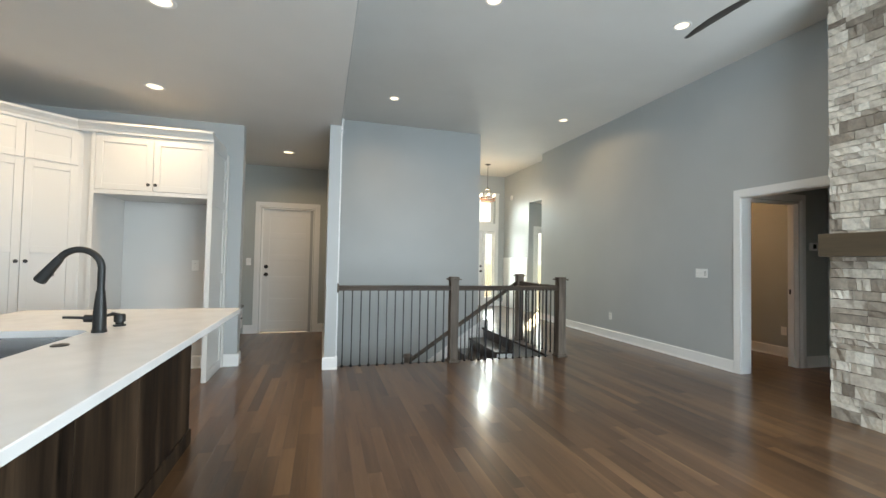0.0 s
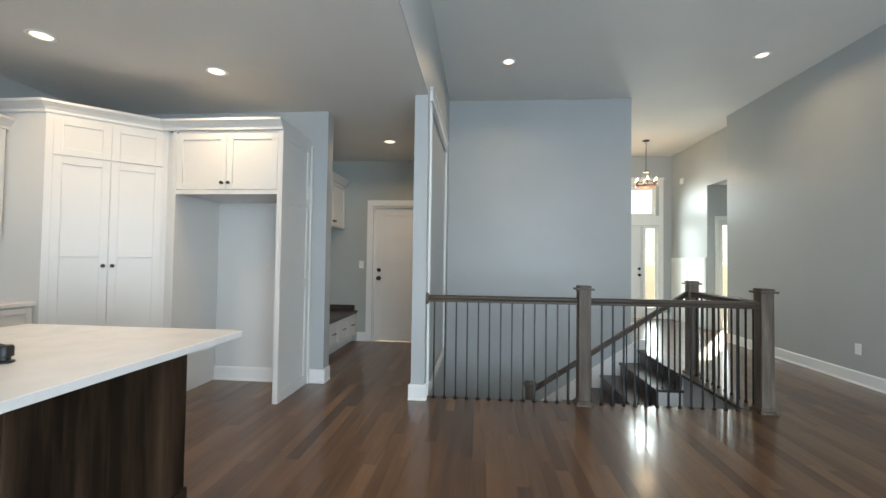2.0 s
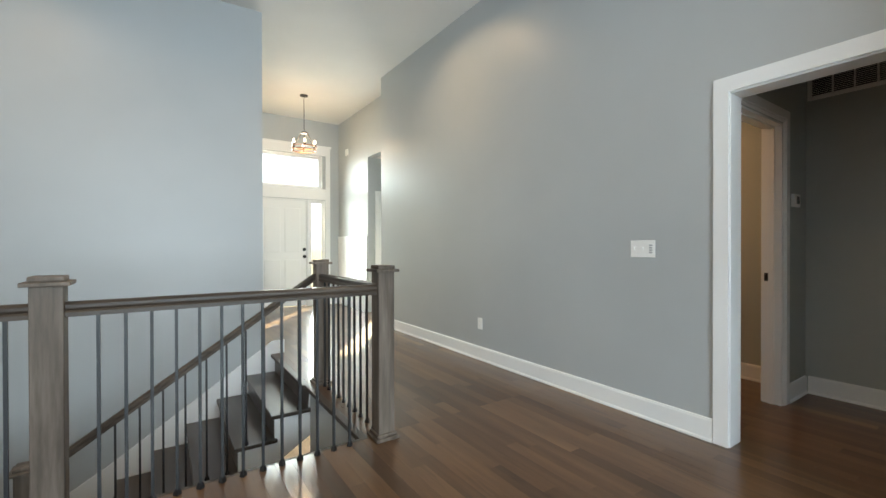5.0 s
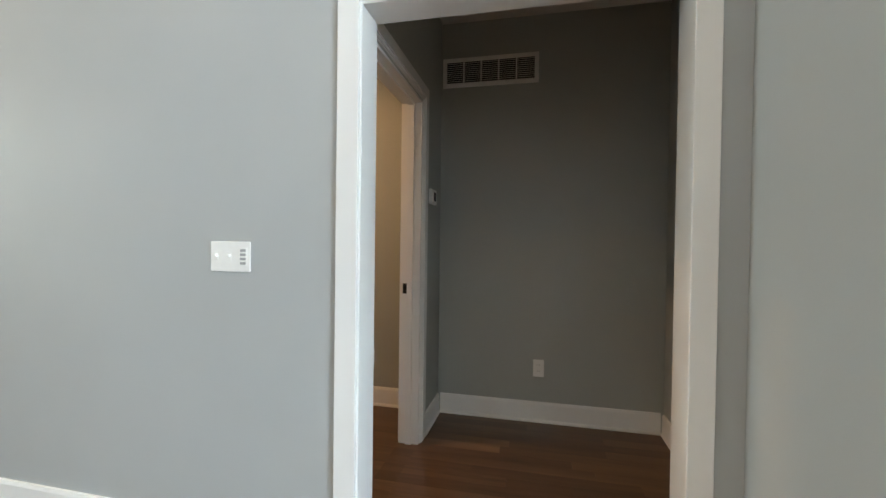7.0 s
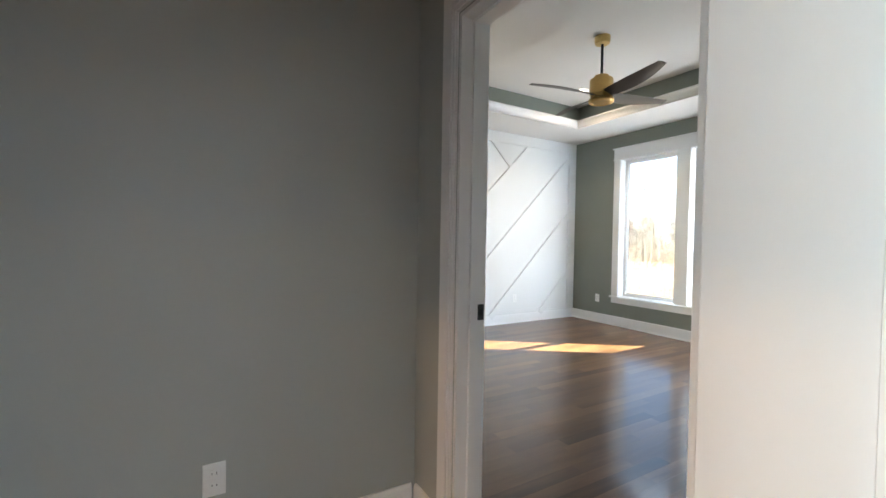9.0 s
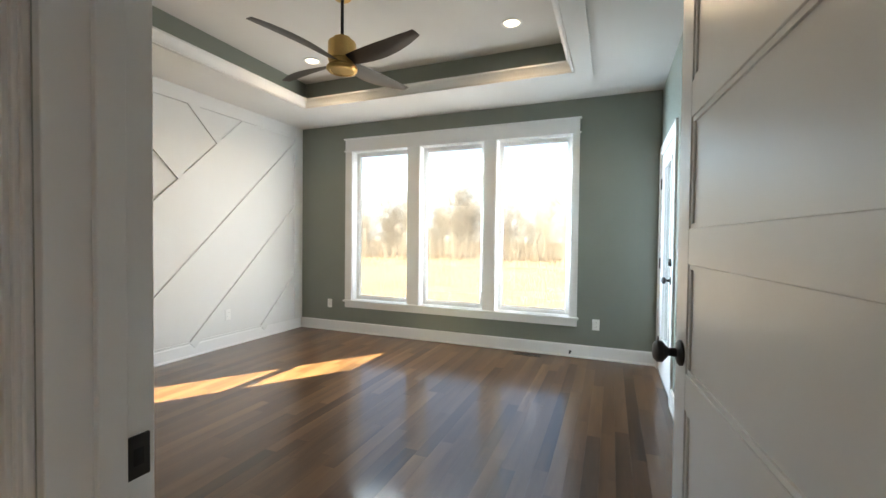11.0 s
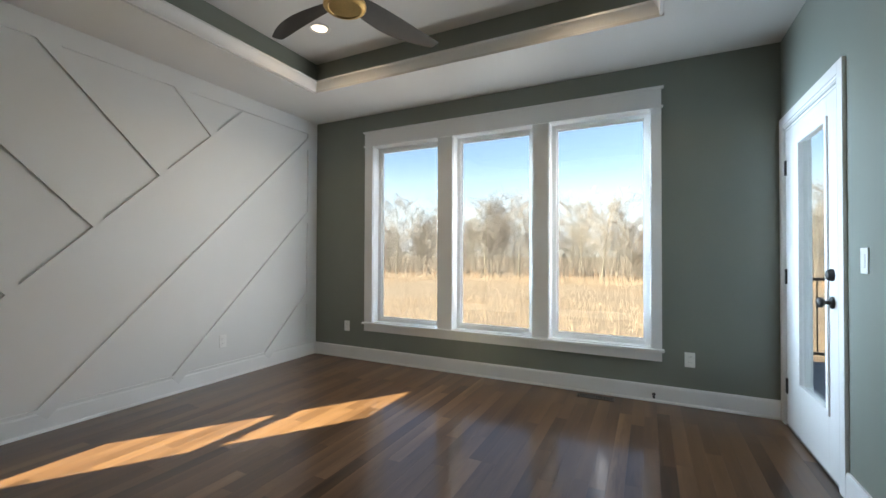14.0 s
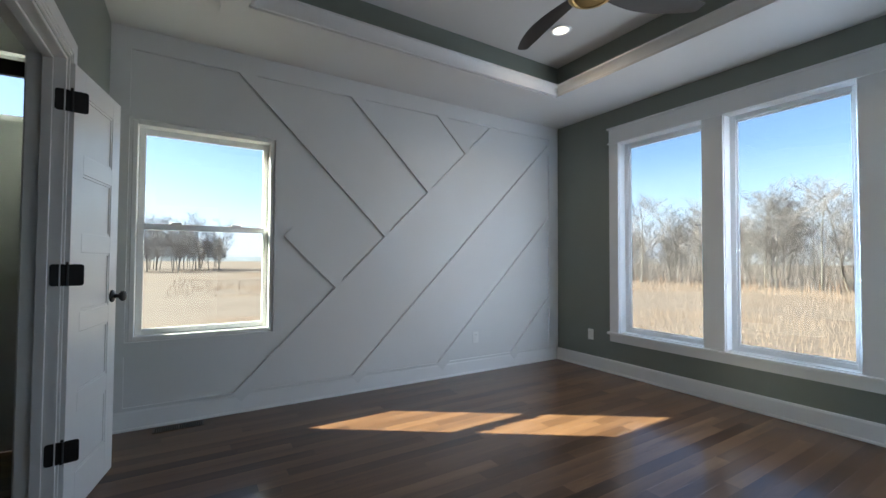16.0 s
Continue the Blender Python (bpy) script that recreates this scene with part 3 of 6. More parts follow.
def panel_door(name, hinge, rz, width, height, label, deadbolt=False, hinges=(), handed=1):
    d = thing(name, hinge, label, "door", "", rz)
    th = 0.035
    fs, ps = panel_slab(width, height, th, 5)
    slab = part("slab", boxes(fs, 0.0015), M_DOOR, d)
    for p in ps:
        bm = boxes([p])
        x0, x1, y0, y1, z0, z1 = p
        for y, s in ((y0, -1), (y1, 1)):    # sticking: sloped bead round the panel
            q = 0.012
            for seg in ((x0, x1, z0, z0 + q), (x0, x1, z1 - q, z1)):
                quad_box(bm, seg[0], seg[1], *sorted((y, y + s * 0.005)), seg[2], seg[3])
            for seg in ((x0, x0 + q), (x1 - q, x1)):
                quad_box(bm, seg[0], seg[1], *sorted((y, y + s * 0.0049)), z0 + q, z1 - q)
        part("panel", bm, M_DOOR, slab)
    for y, s in ((0, -1), (th, 1)):
        bm = bmesh.new()
        knob(bm, (width - 0.065, y, 0.95), (0, s, 0))
        part("knob", bm, M_BLACKMATT, d, "black round knob", True)
        if deadbolt:
            bm = bmesh.new()
            m = Matrix.Translation((width - 0.065, y, 1.075)) @ Vector((0, s, 0)).to_track_quat("Z", "Y").to_matrix().to_4x4()
            lathe(bm, [(0.032, 0), (0.032, 0.008), (0.026, 0.014), (0.006, 0.016)], m)
            quad_box(bm, width - 0.069, width - 0.061, *sorted((y + s * 0.015, y + s * 0.032)), 1.060, 1.090)
            part("deadbolt", bm, M_BLACKMATT, d, "black deadbolt", True)
    bm = boxes([(width - 0.0005, width + 0.0015, 0.006, 0.029, 0.895, 0.955)])
    part("latch_plate", bm, M_BLACKMATT, d)
    for z in hinges:
        bm = bmesh.new()
        tube(bm, [(-0.006, -0.004 if handed > 0 else th + 0.004, z - 0.05), (-0.006, -0.004 if handed > 0 else th + 0.004, z + 0.05)], 0.006, 10)
        rounded_plate(bm, 0.001, th - 0.001, 0.046, -0.0022, 0.0, "y", z)
        if handed < 0:
            quad_box(bm, -0.010, 0.018, th + 0.0005, th + 0.006, z - 0.05, z + 0.05, 0.002)
        part("hinge", bm, M_BLACK, d, "black butt hinge")
    return d


HZ = (0.33, 1.09, 1.85)
# bedroom door: hinged on the west jamb, swung in to the side wall
panel_door("door_1", (5.158, 2.250, 0.008), -85, 0.890, 2.018, "white five-panel door, open against the wall", False, HZ, 1)
# bath door: hinged on the east jamb, folded back beside the accent wall
panel_door("door_2", (8.345, 2.233, 0.008), -10.5, 0.55, 2.018, "white five-panel door, folded back open", False, (), 1)
# garage door: shut
panel_door("door_3", (0.044, 7.585, 0.008), 180, 0.788, 2.026, "white five-panel door, shut", True, HZ, -1)


def jamb_hinge(name, at, group):
    """A hinge on a jamb: two square leaves with rounded corners and a barrel with ball tips."""
    h = thing(name, at, "black square-cornered door hinge on a white jamb", "hinge", group)
    for s in (-1, 1):
        bm = bmesh.new()
        rounded_plate(bm, *sorted((s * 0.002, s * 0.056)), 0.047, -0.0015, 0.0015, "x", 0)
        part("leaf", bm, M_BLACKMATT, h)
    bm = bmesh.new()
    tube(bm, [(0, -0.004, -0.047), (0, -0.004, 0.047)], 0.0065, 12)
    lathe(bm, [(0.004, 0.047), (0.006, 0.050), (0.005, 0.056), (0.002, 0.058)], Matrix.Translation((0, -0.004, 0)), 12)
    part("barrel", bm, M_BLACKMATT, h, "", True)
    return h


for z in HZ:
    jamb_hinge("hinge", (8.325, 2.238, z), "bath door hinges").rotation_euler[2] = radians(-80)

# strike plates on the jambs
for at, label in (((6.0475, 2.283, 0.937), "bedroom"), ((5.8675, 3.95, 0.930), "office")):
    st = thing("strike_plate", at, "small black strike plate let into a white jamb", "strike plate", "strike plates")
    bm = boxes([(-0.0030, 0.0016, -0.016, 0.016, -0.030, 0.030)], 0.0008)
    part("plate", bm, M_BLACKMATT, st)
    # a dark chip painted as the hole's shade
    part("latch_hole_shade", boxes([(-0.0036, -0.0030, -0.007, 0.007, -0.012, 0.012)]), M_SHADOWGAP, st)

# patio door: glazed slab with a wide frame
pd = thing("door_4", (4.955, -1.852, 0.02), "white full-lite patio door, shut, black hardware", "door")
Y1, ZT = 0.870, 2.035
ga, gb, gz0, gz1 = 0.275, 0.735, 0.330, 1.900
part("slab", boxes([(0, 0.042, 0, ga, 0, ZT), (0, 0.042, gb, Y1, 0, ZT), (0, 0.042, ga, gb, 0, gz0), (0, 0.042, ga, gb, gz1, ZT)], 0.001), M_DOOR, pd)
bead = boxes([(0.030, 0.052, ga - 0.022, ga + 0.010, gz0 - 0.022, gz1 + 0.022), (0.030, 0.052, gb - 0.010, gb + 0.022, gz0 - 0.022, gz1 + 0.022),
              (0.030, 0.0519, ga, gb, gz0 - 0.022, gz0 + 0.010), (0.030, 0.0519, ga, gb, gz1 - 0.010, gz1 + 0.022)], 0.003, 2)
part("glazing_bead", bead, M_DOOR, pd)
gl = part("pane", boxes([(0.018, 0.022, ga, gb, gz0, gz1)]), M_GLASS, pd, "clear glass pane")
gl.visible_shadow = False
bm = bmesh.new()
knob(bm, (0.042, 0.805, 0.92), (1, 0, 0))
part("knob", bm, M_BLACKMATT, pd, "black round knob", True)
bm = bmesh.new()
lathe(bm, [(0.033, 0), (0.033, 0.010), (0.024, 0.024), (0.006, 0.030)], Matrix.Translation((0.042, 0.805, 1.065)) @ pose(0, 0, 0, 0, 90, 0))
part("deadbolt", bm, M_BLACKMATT, pd, "black deadbolt", True)
for z in (0.26, 1.02, 1.78):
    part("hinge", boxes([(0.040, 0.052, -0.012, 0.010, z - 0.052, z + 0.052)], 0.002), M_BLACKMATT, pd, "black butt hinge")
structure("door_sill_patio", boxes([(4.87, WX2 + 0.012, PATIO[0] + 0.016, PATIO[1] - 0.016, 0.0, 0.019)], 0.003), M_STEEL, "metal door threshold", "threshold")

# front door, sidelight and transom
fd = thing("door_5", (3.618, 11.06, 0.01), "white front door with black knob and deadbolt", "door")
part("slab", boxes([(0, 0.896, 0, 0.045, 0, 2.065)], 0.002), M_DOOR, fd)
for z0, z1 in ((0.22, 0.90), (1.05, 1.90)):
    for x0, x1 in ((0.12, 0.41), (0.49, 0.78)):
        part("panel", boxes([(x0, x1, -0.006, 0.002, z0, z1)], 0.004), M_DOOR, fd)
bm = bmesh.new()
knob(bm, (0.86, 0, 0.96), (0, -1, 0))
part("knob", bm, M_BLACKMATT, fd, "black round knob", True)
bm = bmesh.new()
lathe(bm, [(0.033, 0), (0.033, 0.010), (0.024, 0.022), (0.006, 0.026)], Matrix.Translation((0.86, 0, 1.10)) @ pose(0, 0, 0, 90, 0, 0))
part("deadbolt", bm, M_BLACKMATT, fd, "black deadbolt", True)
spec = []
for a, b, z0, z1 in (FDOOR, FSIDE, FTRANS):
    spec += [(a, a + 0.018, 11.028, 11.18, z0, z1), (b - 0.018, b, 11.028, 11.18, z0, z1), (a + 0.018, b - 0.018, 11.028, 11.18, z1 - 0.018, z1)]
spec += [(FSIDE[0] + 0.018, FSIDE[1] - 0.018, 11.04, 11.18, 0.2, 0.24), (FTRANS[0] + 0.018, FTRANS[1] - 0.018, 11.04, 11.18, 2.32, 2.36)]
spec += [(4.895, 4.985, 11.010, 11.03, 0, 3.0), (3.50, 4.985, 11.009, 11.03, 2.985, 3.14), (3.48, 5.005, 11.000, 11.03, 3.14, 3.18), (3.50, 3.595, 11.010, 11.03, 0, 2.985),
         (3.62, 4.895, 11.011, 11.03, 2.10, 2.315), (4.533, 4.572, 11.011, 11.03, 0, 2.10), (4.575, 4.895, 11.011, 11.03, 0, 0.195)]
structure("trim_front_door", boxes(spec, 0.0015), M_TRIM, "white front door casing with transom header", "door frame")


def fixed_window(name, axis, c, opening, label, depth=0.05):
    """A white frame with one pane, in an opening of a wall; c is the middle of the frame."""
    a, b, z0, z1 = opening
    t = 0.042
    w = tagged(new(name), label, "window", "", "structure")

    def put(p, q, u, v, d0, d1):
        return (c + d0, c + d1, p, q, u, v) if axis == "y" else (p, q, c + d0, c + d1, u, v)
    part("window_frame", boxes([put(a, a + t, z0, z1, -depth / 2, depth / 2), put(b - t, b, z0, z1, -depth / 2, depth / 2),
                                put(a + t, b - t, z0, z0 + t, -depth / 2, depth / 2), put(a + t, b - t, z1 - t, z1, -depth / 2, depth / 2)], 0.003), M_TRIM, w)
    part("glazing_bead", boxes([put(a + t, a + t + 0.012, z0 + t, z1 - t, -0.012, 0.012), put(b - t - 0.012, b - t, z0 + t, z1 - t, -0.012, 0.012),
                                put(a + t + 0.012, b - t - 0.012, z0 + t, z0 + t + 0.012, -0.012, 0.012), put(a + t + 0.012, b - t - 0.012, z1 - t - 0.012, z1 - t, -0.012, 0.012)], 0.002), M_TRIM, w)
    g = part("pane", boxes([put(a + t, b - t, z0 + t, z1 - t, -0.002, 0.002)]), M_GLASS, w, "clear glass pane")
    g.visible_shadow = False
    return w


for k, o in enumerate(WINS):
    fixed_window("window_%d" % (k + 1), "x", BS - 0.115, o, "tall white framed picture window over a dry field")
fixed_window("window_4", "x", 11.11, FTRANS, "white framed transom above the front door", 0.04)
fixed_window("window_5", "x", 11.11, FSIDE, "narrow white sidelight beside the front door", 0.04)
fixed_window("window_6", "y", BX + 0.09, (2.50, 3.40, 2.0, 2.42), "small high bathroom window", 0.05)
fixed_window("window_7", "x", REAR - 0.1, (0.95, 4.25, 0.35, 2.6), "wide rear window of the living room")
# unseen window, added around the kitchen fill lamp
fixed_window("window_8", "x", REAR - 0.1, (-2.7, -0.9, 1.0, 2.4), "unseen window added for the kitchen fill light")
sd = fixed_window("door_6", "x", 9.62, (5.416, 6.104, 0.0, 2.044), "white glazed door to the daylight", 0.04)

# double-hung window in the accent wall
a, b, z0, z1 = BWIN
dh = tagged(new("window_9"), "white double-hung window in the accent wall", "window", "", "structure")
cx = BX + 0.085
part("window_frame", boxes([(BX - 0.004, cx + 0.04, a, a + 0.030, z0, z1), (BX - 0.004, cx + 0.04, b - 0.030, b, z0, z1), (BX - 0.004, cx + 0.04, a + 0.03, b - 0.03, z0, z0 + 0.03),
                            (BX - 0.004, cx + 0.04, a + 0.03, b - 0.03, z1 - 0.03, z1)], 0.003), M_TRIM, dh)
zm = 1.392
for nm, u, v, d in (("upper_sash", zm - 0.02, z1 - 0.03, 0.018), ("lower_sash", z0 + 0.03, zm + 0.02, -0.012)):
    s = part(nm, boxes([(cx + d - 0.014, cx + d + 0.014, a + 0.03, a + 0.07, u, v), (cx + d - 0.014, cx + d + 0.014, b - 0.07, b - 0.03, u, v),
                        (cx + d - 0.0139, cx + d + 0.0139, a + 0.07, b - 0.07, u, u + 0.042), (cx + d - 0.0139, cx + d + 0.0139, a + 0.07, b - 0.07, v - 0.042, v)], 0.002), M_TRIM, dh)
    g = part("pane", boxes([(cx + d - 0.002, cx + d + 0.002, a + 0.07, b - 0.07, u + 0.042, v - 0.042)]), M_GLASS, s, "clear glass pane")
    g.visible_shadow = False
for y in (a + 0.26, b - 0.26):
    part("sash_lock", boxes([(cx - 0.034, cx - 0.008, y - 0.035, y + 0.035, zm + 0.020, zm + 0.034)], 0.004, 2), M_TRIM, dh, "white sash lock")

# craftsman trim round the triple window
X0, X1 = 5.768, 8.722
spec = [(X0, WINS[0][0] - 0.004, BS, BS + 0.019, 0.43, 2.385), (WINS[2][1] + 0.004, X1, BS, BS + 0.019, 0.43, 2.385),
        (WINS[0][1] + 0.004, WINS[1][0] - 0.004, BS, BS + 0.019, 0.43, 2.385), (WINS[1][1] + 0.004, WINS[2][0] - 0.004, BS, BS + 0.019, 0.43, 2.385),
        (X0 - 0.014, X1 + 0.014, BS, BS + 0.028, 2.385, 2.402), (X0, X1, BS, BS + 0.022, 2.402, 2.540), (X0 - 0.018, X1 + 0.018, BS, BS + 0.036, 2.540, 2.557),
        (X0 - 0.018, X1 + 0.018, BS, BS + 0.042, 0.405, 0.428), (X0, X1, BS, BS + 0.019, 0.330, 0.405)]
structure("trim_window", boxes(spec, 0.0015), M_TRIM, "white craftsman window casing with header and apron", "window trim")
spec = []
for a, b, z0, z1 in WINS:
    spec += [(a - 0.004, a + 0.002, BS - 0.09, BS + 0.001, z0, z1), (b - 0.002, b + 0.004, BS - 0.09, BS + 0.001, z0, z1), (a, b, BS - 0.09, BS + 0.001, z0 - 0.002, z0 + 0.004), (a, b, BS - 0.09, BS + 0.001, z1 - 0.004, z1 + 0.002)]
structure("trim_window_jambs", boxes(spec), M_TRIM, "white window jamb lining", "window trim")

# recess frame on the stair wall
spec = [(SOF, SOF + 0.020, 5.125, 5.185, -0.02, 2.745), (SOF, SOF + 0.020, 6.890, 6.950, -0.02, 2.745), (SOF, SOF + 0.020, 5.185, 6.890, -0.02, 0.075),
        (SOF, SOF + 0.024, 5.105, 6.970, 2.745, 2.850), (SOF, SOF + 0.038, 5.085, 6.990, 2.850, 2.872), (SOF, SOF + 0.032, 5.095, 6.980, 2.735, 2.750)]
structure("trim_stair_recess", boxes(spec, 0.002), M_TRIM, "white craftsman frame round a wall recess", "trim")

# wainscot in the foyer
structure("trim_wainscot", boxes([(5.150, 5.17, 9.60, 11.02, 1.255, 1.345), (5.140, 5.17, 9.58, 11.02, 1.345, 1.365), (5.152, 5.17, 9.60, 11.02, 0, 0.14),
                                  (5.152, 5.17, 9.60, 9.69, 0.14, 1.255), (5.152, 5.17, 10.28, 10.37, 0.14, 1.255), (5.152, 5.17, 10.93, 11.02, 0.14, 1.255), (5.164, 5.17, 9.69, 10.93, 0.14, 1.255)], 0.001),
          M_TRIM, "white panelled wainscot", "trim")

# ---------------- accent wall battens ----------------
BAT, BT = 0.089, 0.019      # width, thickness


def batten(bm, y0, z0, y1, z1, w=BAT, side=1, t=BT):
    """A flat batten on the accent wall whose one edge runs from (y0, z0) to (y1, z1); side tells which edge."""
    d = Vector((y1 - y0, z1 - z0)).normalized()
    n = Vector((-d.y, d.x)) * w * side
    prism(bm, [(y0, z0), (y1, z1), (y1 + n.x, z1 + n.y), (y0 + n.x, z0 + n.y)], "x", BX - t, BX + 0.0)


acc = tagged(new("trim_accent_battens"), "white diagonal battens on the accent wall", "wall trim", "", "structure")
W2 = BAT
ZB, ZTOP, YR, YL = 0.137, 2.600, -1.835, 2.148


def diag(name, y0, z0, y1, z1, side):
    bm = bmesh.new()
    batten(bm, y0, z0, y1, z1, W2, side)
    part(name, bm, M_ACCENT, acc)


diag("batten", 1.490, 0.145, -0.965, 2.600, 1)       # the long spine
for y0, z0, y1, z1 in ((0.708, 0.921, 1.140, 1.353), (0.256, 1.373, 1.484, 2.601), (-0.192, 1.821, 0.588, 2.601), (-0.632, 2.261, -0.292, 2.601)):
    diag("batten", y0, z0, y1, z1, 1)
diag("batten", 0.566, 0.145, -1.835, 2.546, 1)
diag("batten", -0.301, 0.145, -1.835, 1.679, 1)
diag("batten", -1.235, 0.145, -1.835, 0.745, 1)
for nm, s in (("border", (BX - BT + 0.0006, BX, BS + 0.002, YR, ZB, CEIL - 0.002)), ("border", (BX - BT + 0.0006, BX, YL, BN - 0.001, ZB, CEIL - 0.002)),
              ("border", (BX - BT + 0.0012, BX, YR, YL, ZTOP, CEIL - 0.002)), ("border", (BX - BT + 0.0012, BX, YR, YL, ZB, 0.157)),
              ("border", (BX - BT + 0.0004, BX, 1.146, 1.211, 0.500, 2.19)), ("border", (BX - BT + 0.0002, BX, 1.146, YL, 0.500, 0.594)), ("border", (BX - BT + 0.0002, BX, 1.211, YL, 2.124, 2.19))):
    part(nm, boxes([s]), M_ACCENT, acc)

# ---------------- stairs and railing ----------------
RISE, RUN = 0.189, 0.266
NOSE, SY0, SY1 = 3.170, 6.270, 7.520
stairs = thing("staircase", (2.3, 6.9, -1.134), "dark-stained wooden stairs going down along a wall", "staircase")
for k in range(1, 7):
    x1 = NOSE - RUN * (k - 1)
    x0 = NOSE - RUN * k
    if k < 6:
        wpart("tread", boxes([(x0 - 0.028, x1 + 0.02, SY0 - 0.035, SY1 - 0.016, -RISE * k - 0.032, -RISE * k)], 0.006, 2), M_TREAD, stairs)
    wpart("riser", boxes([(x1 - 0.001, x1 + 0.018, SY0, SY1 - 0.016, -RISE * k, -RISE * (k - 1) - 0.032)]), M_TREAD, stairs)
wpart("landing", boxes([(SOF + 0.002, NOSE - RUN * 5 + 0.02, STY0, SY1 - 0.016, -RISE * 6 - 0.04, -RISE * 6)], 0.004), M_TREAD, stairs)
saw = [(NOSE + 0.018, -0.032)]
for k in range(1, 6):
    saw += [(NOSE - RUN * (k - 1), -RISE * k - 0.032), (NOSE - RUN * k, -RISE * k - 0.032)]
saw += [(NOSE - RUN * 5, -RISE * 6), (NOSE - RUN * 5, -RISE * 6 - 0.10), (NOSE + 0.018, -0.42)]
bm = bmesh.new()
prism(bm, saw, "y", SY0 - 0.012, SY0 + 0.012)
wpart("stringer", bm, M_TRIM, stairs, "white sawtooth stringer")
bm = bmesh.new()
prism(bm, [(NOSE + 0.10, 0.14), (NOSE + 0.10, -0.25), (NOSE - RUN * 5.3, -RISE * 6), (NOSE - RUN * 6.4, -RISE * 6), (NOSE - RUN * 6.4, -RISE * 6 + 0.16), (NOSE - RUN * 5.4, -RISE * 5.6 + 0.24), (NOSE - 0.02, 0.14)], "y", SY1 - 0.016, SY1 - 0.001)
wpart("skirt_board", bm, M_TRIM, stairs, "white skirt board on the wall")
structure("trim_stair_nosing", boxes([(3.128, 3.20, 6.27, 7.50, -0.032, -0.001), (SOF + 0.01, 3.145, 5.075, 5.105, -0.032, 0.001), (3.145, 3.20, 5.075, 6.28, -0.032, 0.001)], 0.005, 2), M_RAILWOOD_Y, "stained wooden nosing round the stairwell", "trim")
structure("floor_lower", boxes([(SOF, 3.4, 4.97, 7.52, -2.95, -2.85)]), plain("carpet", (0.30, 0.29, 0.27), 0.95), "floor of the level below", "floor")


def newel(bm, x, y, z0, top, h=0.052):
    """A square newel post: stepped base, chamfered shaft, plate cap with a raised block."""
    quad_box(bm, x - h - 0.022, x + h + 0.022, y - h - 0.022, y + h + 0.022, z0, z0 + 0.022, 0.003)
    quad_box(bm, x - h - 0.010, x + h + 0.010, y - h - 0.010, y + h + 0.010, z0 + 0.022, z0 + 0.042, 0.006, 2)
    quad_box(bm, x - h, x + h, y - h, y + h, z0 + 0.042, top - 0.040, 0.004, 2)
    quad_box(bm, x - h - 0.024, x + h + 0.024, y - h - 0.024, y + h + 0.024, top - 0.040, top - 0.022, 0.003)
    quad_box(bm, x - h - 0.004, x + h + 0.004, y - h - 0.004, y + h + 0.004, top - 0.022, top, 0.006, 2)


rail = thing("stair_railing", (1.8, 5.04, 0), "stained wooden stair railing with thin black iron balusters", "railing")
NY = 5.048
for x, y, z0, top in ((1.783, NY, 0.0, 1.043), (3.278, NY, 0.0, 1.047), (3.283, 6.262, -0.0, 1.052), (1.475, 6.262, -RISE * 6, -0.165)):
    bm = bmesh.new()
    newel(bm, x, y, z0, top)
    wpart("newel_post", bm, M_RAILWOOD, rail, "stained square newel post")
RAILP = [(-0.030, 0.872), (-0.030, 0.890), (-0.024, 0.898), (-0.029, 0.908), (-0.029, 0.922), (-0.016, 0.933), (0.016, 0.933), (0.029, 0.922), (0.029, 0.908), (0.024, 0.898), (0.030, 0.890), (0.030, 0.872)]
for a, b in ((SOF + 0.022, 1.731), (1.835, 3.226)):
    bm = bmesh.new()
    prism(bm, [(NY + d, z) for d, z in RAILP], "x", a, b)
    wpart("handrail", bm, M_RAILWOOD_X, rail)
bm = bmesh.new()
prism(bm, [(3.280 + d, z) for d, z in RAILP], "y", NY + 0.052, 6.210)
wpart("handrail", bm, M_RAILWOOD_Y, rail)
bm = bmesh.new()
lathe(bm, [(0.055, 0), (0.055, 0.010), (0.048, 0.020)], Matrix.Translation((SOF, NY, 0.900)) @ pose(0, 0, 0, 0, 90, 0), 24)
wpart("rosette", bm, M_RAILWOOD, rail, "round wooden wall rosette", True)
# sloping handrail of the stair
sl = RISE / RUN
bm = bmesh.new()
ends = []
for x, zc in ((3.231, 0.909), (1.527, 0.895 - (3.231 - 1.527) * 0.665)):
    ends.append([bm.verts.new((x, 6.262 + d, zc + (z - 0.903))) for d, z in RAILP])
for k in range(len(RAILP)):
    j = (k + 1) % len(RAILP)
    bm.faces.new((ends[0][k], ends[0][j], ends[1][j], ends[1][k]))
bm.faces.new(ends[0])
bm.faces.new(ends[1])
wpart("handrail", bm, M_RAILWOOD_X, rail)


def baluster_mesh(length):
    bm = bmesh.new()
    quad_box(bm, -0.0065, 0.0065, -0.0065, 0.0065, 0, length)
    lathe(bm, [(0.017, 0.0), (0.017, 0.010), (0.012, 0.024), (0.0095, 0.030)], Matrix(), 4)
    return finish(bm, "baluster", M_BLACK)


def add_baluster(x, y, z0, z1, cache={}):
    key = round(z1 - z0, 3)
    if key not in cache:
        cache[key] = baluster_mesh(key)
    ob = part("baluster", cache[key], None, rail)
    ob.location = Vector((x, y, z0)) - rail.location


